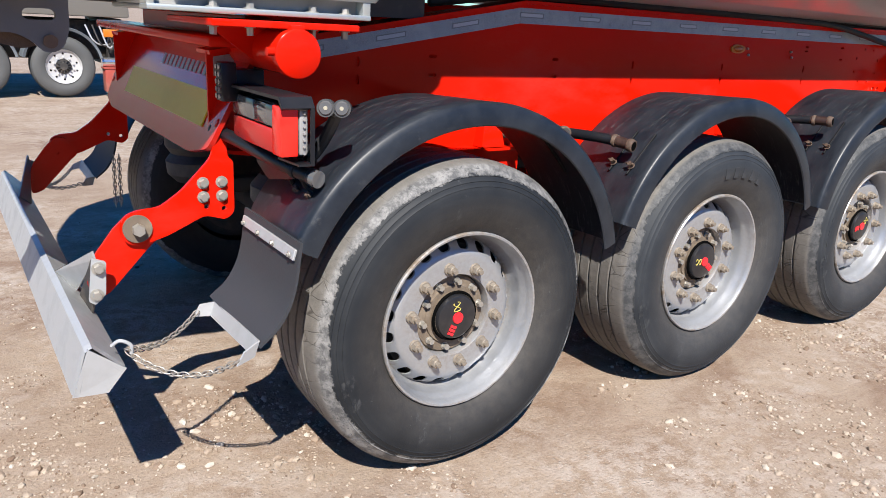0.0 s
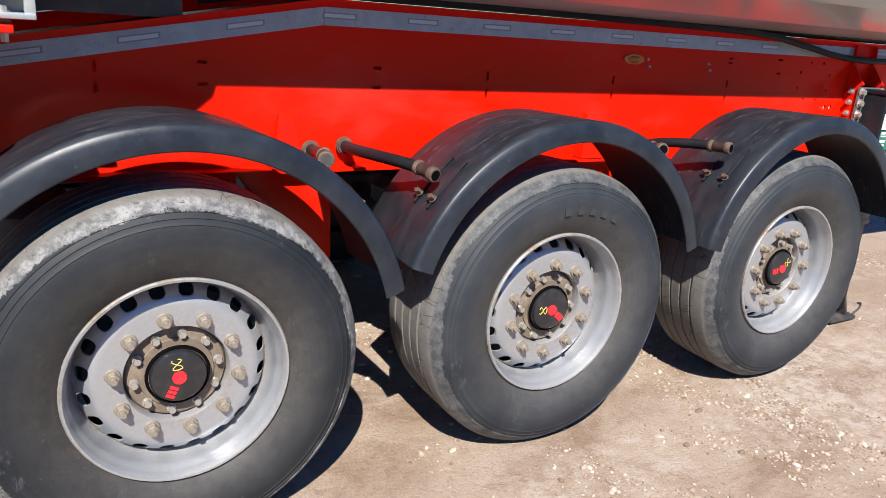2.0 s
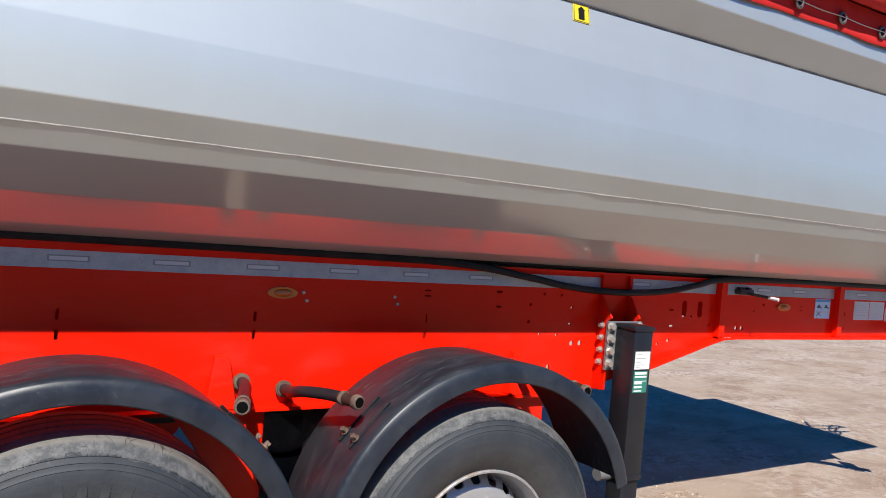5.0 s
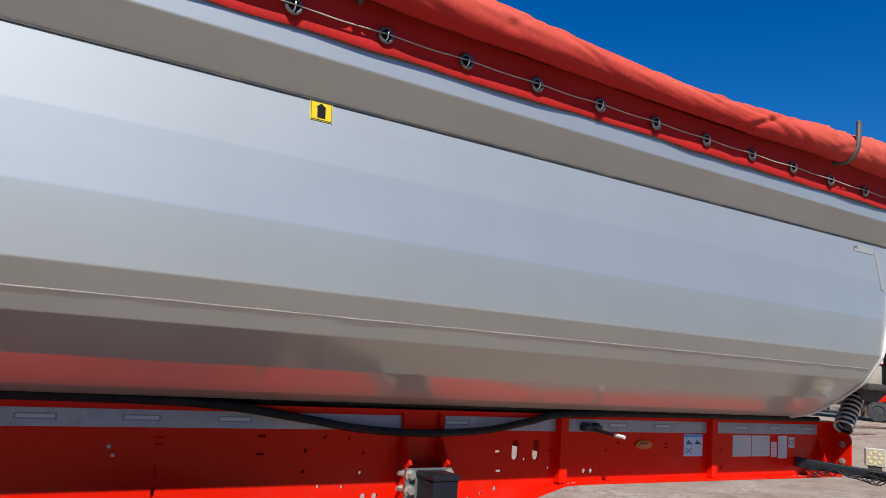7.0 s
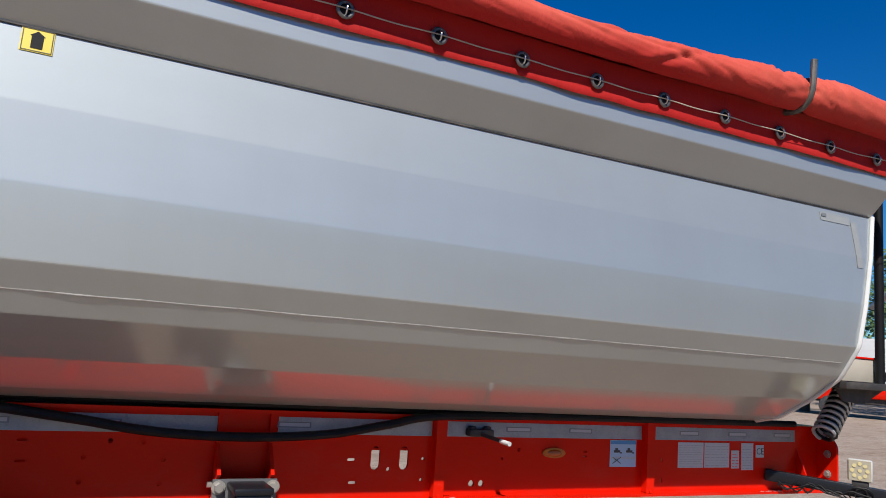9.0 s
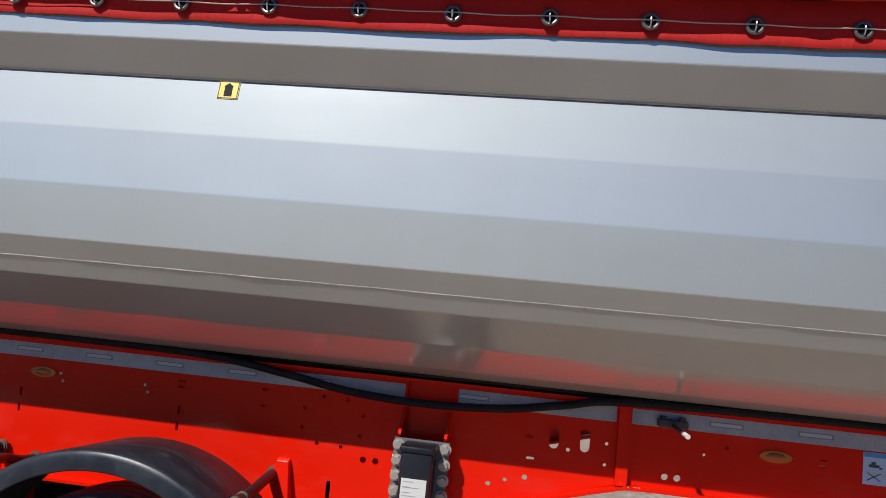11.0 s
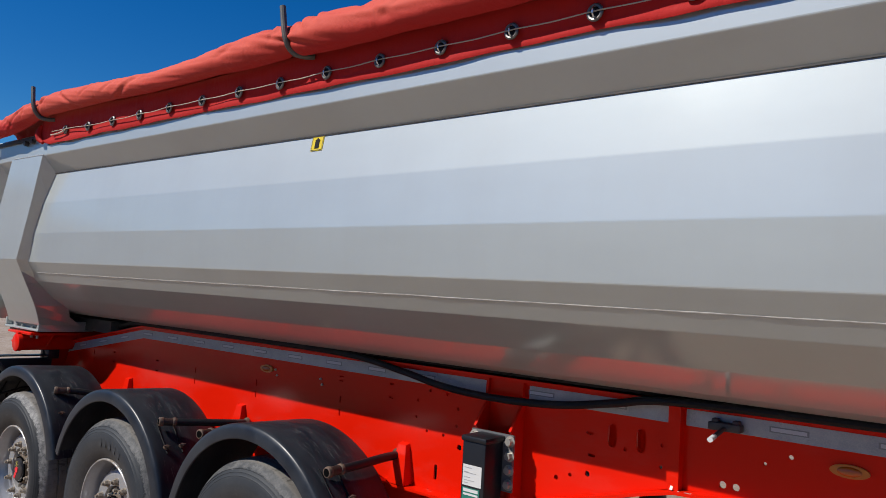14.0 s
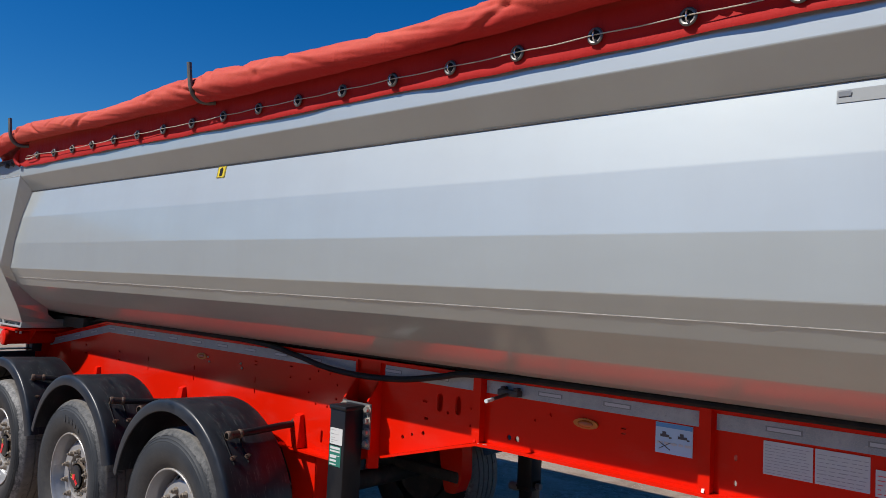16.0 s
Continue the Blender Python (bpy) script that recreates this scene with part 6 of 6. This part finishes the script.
box(bm, (-0.72, -0.066, 2.772), (0.02, -0.052, 2.800), 0.004)
part("tarp_bar", bm, DARK, tarp, "dark bar under the tarpaulin's end")

EYES = [3.047 + 0.3185 * k for k in range(-8, 11)]
ring = bmesh.new()
revolve(ring, [(0.0185, -0.001), (0.0195, -0.005), (0.0245, -0.006), (0.0295, -0.003), (0.0295, 0.001)], 20)
bmesh.ops.recalc_face_normals(ring, faces=ring.faces[:])
ring = mesh_of("eyelet", ring, EYELET)
core = bmesh.new()
cyl(core, (0, 0.001, 0), (0, -0.0015, 0), 0.020, 18)
core = mesh_of("eyelet_hole", core, INK_DEEP)
hook = bmesh.new()
sweep(hook, smooth_path([(0, 0.0, -0.019), (0, -0.014, -0.012), (0, -0.017, 0.004), (0, -0.006, 0.020)], 4), 0.0030, 6)
hook = mesh_of("rope_hook", hook, CHROME)
rope_pts = []
for k, x in enumerate(EYES):
    zz = 2.778 + 0.004 * noise.noise((x * 2, 1, 1)) + (0.012 if x < 0.6 else 0.0)
    yy = -0.0795
    e = part("eyelet", ring, None, tarp, "round metal eyelet" if k == 0 else "", at=Matrix.Translation((x, yy, zz)))
    part("eyelet_hole", core, None, e)
    part("rope_hook", hook, None, e, "small bright rope hook" if k == 0 else "")
    rope_pts += [(x, yy - 0.008, zz + 0.002), (x + 0.16, yy - 0.006, zz - 0.001)]
bm = bmesh.new()
rope_pts = [(0.30, -0.085, 2.795)] + rope_pts + [(6.55, -0.10, 2.735)]
sweep(bm, smooth_path(rope_pts, 5), 0.0024, 8)
sweep(bm, smooth_path([(0.30, -0.088, 2.772), (0.42, -0.092, 2.770), (0.52, -0.09, 2.785)], 5), 0.0048, 8)
part("rope", bm, ROPE, tarp, "pale lacing rope")
for x in HOOKS:
    bm = bmesh.new()
    cz, r = roll_row(x)
    lean = -0.07 if x < 4 else 0.02
    top = cz + 0.155 if x < 5 else 3.087
    sweep(bm, smooth_path([(x - lean * 0.9, -0.07, cz - 0.062), (x - lean * 0.5, -0.115, cz - 0.066), (x - lean * 0.1, -0.152, cz - 0.050), (x, -0.186, cz + 0.005), (x + lean * 0.4, -0.190, top - 0.012)], 6), 0.0135, 10)
    part("tarp_post", bm, POST, tarp, "dull steel post bent round the roll")

# ---- neighbouring trailer ----
nb = thing("parked_trailer", "grey semi-trailer with silver wheels parked across the yard", "trailer", at=(0.42, 11.2, 0))


def simple_tyre():
    bm = bmesh.new()
    revolve(bm, [(0.29, 0.02), (0.36, -0.01), (0.45, -0.01), (0.50, 0.02), (0.52, 0.06), (0.52, 0.33), (0.48, 0.37), (0.30, 0.37)], 40)
    bmesh.ops.recalc_face_normals(bm, faces=bm.faces[:])
    return mesh_of("far_tyre", bm, paint("far_tyre_rubber", (0.075, 0.077, 0.077), 0.8, amount=0.5, dirt=(0.12, 0.115, 0.108)))


def alloy():
    bm = bmesh.new()
    P = [(0.295, 0.0), (0.285, 0.01), (0.26, 0.04), (0.24, 0.045), (0.13, 0.05), (0.12, 0.07), (0.0, 0.07)]
    revolve(bm, P, 40)
    for k in range(10):
        a = k * math.pi / 5
        cyl(bm, (0.16 * math.cos(a + .3), 0.05, 0.16 * math.sin(a + .3)), (0.16 * math.cos(a + .3), 0.02, 0.16 * math.sin(a + .3)), 0.015, 8)
    bmesh.ops.recalc_face_normals(bm, faces=bm.faces[:])
    return mesh_of("far_rim", bm, paint("alloy", (0.55, 0.55, 0.55), 0.4, 0.3, amount=0.2, bump=0))


def far_hub():
    """Dark hub with a star of ribs."""
    bm = bmesh.new()
    revolve(bm, [(0.125, 0.055), (0.12, 0.035), (0.075, 0.03), (0.06, 0.0), (0.0, 0.0)], 24)
    for k in range(12):
        box(bm, (0.055, 0.005, -0.006), (0.125, 0.035, 0.006), 0.0, Matrix.Rotation(k * math.pi / 6, 4, "Y"))
    bmesh.ops.recalc_face_normals(bm, faces=bm.faces[:])
    return mesh_of("far_hub", bm, DARK)


def far_hole():
    bm = bmesh.new()
    cyl(bm, (0, 0.047, 0), (0, 0.042, 0), 0.017, 12)
    return mesh_of("hand_hole", bm, HOLLOW)


def far_guard():
    bm = bmesh.new()
    rows = [[(r * math.cos(a), y, r * math.sin(a)) for r, y in ((0.58, -0.03), (0.62, -0.05), (0.63, 0.0), (0.63, 0.38))] for a in np.linspace(radians(12), radians(168), 24)]
    band(rows, bm)
    thicken(bm, 0.01)
    return mesh_of("far_mudguard", bm, paint("grey_guard", (0.12, 0.14, 0.16), 0.5, amount=0.3, dirt=(0.2, 0.19, 0.18)))


ft, fr, fh, fg, fo = simple_tyre(), alloy(), far_hub(), far_guard(), far_hole()
for dx in (0.0, -1.17, -2.34):
    w = part("wheel", ft, None, nb, "grey dusty tyre with bright alloy rim", at=Matrix.Translation((dx, 0, 0.46)) @ Matrix.Diagonal((0.88, 1, 0.88, 1)))
    part("rim", fr, None, w)
    part("hub", fh, None, w)
    for k in range(10):
        a = 2 * math.pi * (k + 0.5) / 10
        part("hand_hole", fo, None, w, at=Matrix.Translation((0.222 * math.cos(a), 0, 0.222 * math.sin(a))))
    part("mudguard", fg, None, nb, "grey plastic mudguard", at=Matrix.Translation((dx, 0, 0.48)) @ Matrix.Diagonal((0.92, 1, 0.92, 1)))
bm = bmesh.new()
# near beam deepened to stand for the dark between the wheels
box(bm, (-6, 0.5, 0.55), (0.7, 0.6, 1.15), 0.01)
box(bm, (-6, 1.9, 0.85), (0.9, 2.0, 1.15), 0.01)
part("chassis_beam", bm, DARK, nb)
bm = bmesh.new()
box(bm, (-6, 0.0, 1.22), (1.0, 2.4, 2.5), 0.03)
part("body", bm, paint("pale_body", (0.20, 0.19, 0.17), 0.4, 0.2, amount=0.3), nb)
bm = bmesh.new()
box(bm, (0.58, -0.02, 0.07), (0.86, 0.22, 0.44), 0.015)
box(bm, (0.56, -0.03, 0.43), (0.88, 0.23, 0.455), 0.006)
part("rear_box", bm, paint("dusty_red_box", (0.30, 0.045, 0.03), 0.5, amount=0.6, dirt=(0.3, 0.2, 0.16)), nb, "dusty red box behind the wheel")
bm = bmesh.new()
cyl(bm, (0.56, 0.10, 0.53), (0.80, 0.10, 0.53), 0.075, 20)
part("air_tank", bm, CHROME, nb, "small silver air tank")
bm = bmesh.new()
box(bm, (0.815, -0.03, 0.43), (0.845, 0.0, 0.80), 0.004)
part("white_strip", bm, PAPER, nb)
bm = bmesh.new()
box(bm, (0.60, 0.0, 0.92), (0.93, 0.08, 1.04), 0.01)
part("side_marker", bm, AMBER_RIM, nb, "orange side reflector")
for k in range(4):
    bm = bmesh.new()
    sweep(bm, smooth_path([(0.35 + 0.1 * k, 0.05, 1.1), (0.45 + 0.1 * k, 0.0, 0.86 - 0.04 * k), (0.62 + 0.06 * k, 0.05, 0.80), (0.72 + 0.05 * k, 0.2, 0.95)], 4), 0.014, 7)
    part("air_line", bm, DARK if k % 2 else ZINC, nb)
bm = bmesh.new()
box(bm, (0.7, 0.35, 0.45), (0.95, 2.2, 1.2), 0.02)
part("rear_frame", bm, DARK, nb)

# ---- trees beyond the yard ----
def tree(x, y, h, seed):
    rng = random.Random(seed)
    t = thing("tree", "leafy dark green tree beyond the yard", "tree", group="trees beyond the yard", at=(x, y, slope(x)))
    bm = bmesh.new()
    sweep(bm, smooth_path([(0, 0, -0.1), (0.1, 0.05, h * 0.25), (-0.05, 0.1, h * 0.55), (0.1, 0, h * 0.85)], 4), [0.28 - 0.012 * k for k in range(13)], 10)
    for k in range(9):
        a, z = rng.uniform(0, 6.28), h * rng.uniform(0.25, 0.75)
        L = h * rng.uniform(0.16, 0.28)
        sweep(bm, smooth_path([(0, 0, z), (L * 0.5 * math.cos(a), L * 0.5 * math.sin(a), z + L * 0.35), (L * math.cos(a), L * math.sin(a), z + L * 0.6)], 3), [0.10, 0.09, 0.08, 0.07, 0.05, 0.04, 0.03], 6)
    part("trunk", bm, BARK, t)
    verts, faces = [], []
    for c in range(46):
        a, rr = rng.uniform(0, 6.28), h * 0.30 * math.sqrt(rng.random())
        cz = h * rng.uniform(0.28, 1.0)
        rr *= 1.1 - 0.7 * abs(cz / h - 0.55)
        cx, cy, cr = rr * math.cos(a), rr * math.sin(a), h * rng.uniform(0.06, 0.12)
        for k in range(85):
            d = Vector((rng.gauss(0, 1), rng.gauss(0, 1), rng.gauss(0, 0.8))).normalized() * cr * rng.uniform(0.5, 1.1)
            p = Vector((cx, cy, cz)) + d
            u = Vector((rng.gauss(0, 1), rng.gauss(0, 1), rng.gauss(0, 1))).normalized()
            v = u.orthogonal().normalized()
            s = rng.uniform(0.10, 0.22)
            n0 = len(verts)
            verts += [p - u * s, p + v * s * 0.5, p + u * s, p - v * s * 0.5]
            faces.append((n0, n0 + 1, n0 + 2, n0 + 3))
    me = bpy.data.meshes.new("crown")
    me.from_pydata(verts, [], faces)
    me.materials.append(LEAF)
    part("crown", me, None, t)


# the last three stand out of view, added for the puddles to reflect
for k, (x, y, h) in enumerate(((46, 21.5, 9.0), (52, 27.5, 10.5), (60, 33, 11), (56, 22, 8.5), (70, 45, 12), (40, 26, 9.5), (36, 31, 10), (50, 38, 11))):
    tree(x, y, h, 20 + k)

# ---- puddles and a lorry far across the yard ----
def puddle(x, y, rx, ry, seed):
    bm = bmesh.new()
    vs = []
    for a in np.linspace(0, 2 * math.pi, 40, endpoint=False):
        q = 1 + 0.35 * noise.noise((math.cos(a) * 1.7, math.sin(a) * 1.7, seed))
        vs.append(bm.verts.new((x + rx * q * math.cos(a), y + ry * q * math.sin(a), slope(x) + 0.012)))
    bm.faces.new(vs)
    ob = new("puddle", mesh_of("puddle", bm, WATER))
    tagged(ob, "shallow still puddle on the dirt yard", "puddle", kind="structure")


for k, (x, y, rx, ry) in enumerate(((29.5, 13.2, 1.3, 0.5), (34.5, 15.6, 2.0, 0.6))):
    puddle(x, y, rx, ry, k * 3.7)
lorry = thing("lorry", "red and white lorry parked far across the yard", "lorry", at=(41.5, 19.5, slope(41)))
LM = Matrix.Rotation(radians(118), 4, "Z")
for name, lo, hi, mat in (("cargo_box", (-3.0, -1.2, 1.5), (3.6, 1.2, 4.0), PAPER), ("chassis", (-3.4, -1.0, 0.7), (5.8, 1.0, 1.2), DARK), ("side_skirt", (-3.0, -1.2, 1.0), (3.6, 1.2, 1.45), RED),
                          ("cab", (3.8, -1.2, 0.8), (5.9, 1.2, 2.1), RED), ("cab_roof", (3.8, -1.2, 2.9), (5.7, 1.2, 3.3), PAPER), ("windscreen", (3.85, -1.18, 2.1), (5.8, 1.18, 2.9), INK)):
    bm = bmesh.new()
    box(bm, lo, hi, 0.08, LM)
    part(name, bm, mat, lorry)
wm = bmesh.new()
revolve(wm, [(0.0, -0.02), (0.28, 0.0), (0.30, -0.04), (0.48, -0.03), (0.52, 0.03), (0.52, 0.3), (0.0, 0.3)], 28)
bmesh.ops.recalc_face_normals(wm, faces=wm.faces[:])
wm = mesh_of("lorry_wheel", wm, RUBBER)
for x in (-2.2, -0.9, 4.8):
    for y, turn in ((-1.2, 0), (1.2, 180)):
        part("wheel", wm, None, lorry, at=LM @ Matrix.Translation((x, y, 0.52)) @ Matrix.Rotation(radians(turn), 4, "Z"))

# ---- long unseen wall behind the walk, added to tone the body's reflections ----
bm = bmesh.new()
box(bm, (-41, -34, -0.6), (75, -33.4, 8.2))
box(bm, (-41, -33.4, -0.6), (-40.4, -6, 8.2))
wall = new("reflection_wall", mesh_of("reflection_wall", bm, paint("dull_wall", (0.140, 0.255, 0.440), 0.9, amount=0.5, dirt=(0.145, 0.24, 0.39), bump=0.2, scale=0.4)))
tagged(wall, "unseen dull blue-grey wall, added for the silver body's reflections", "wall", kind="structure")
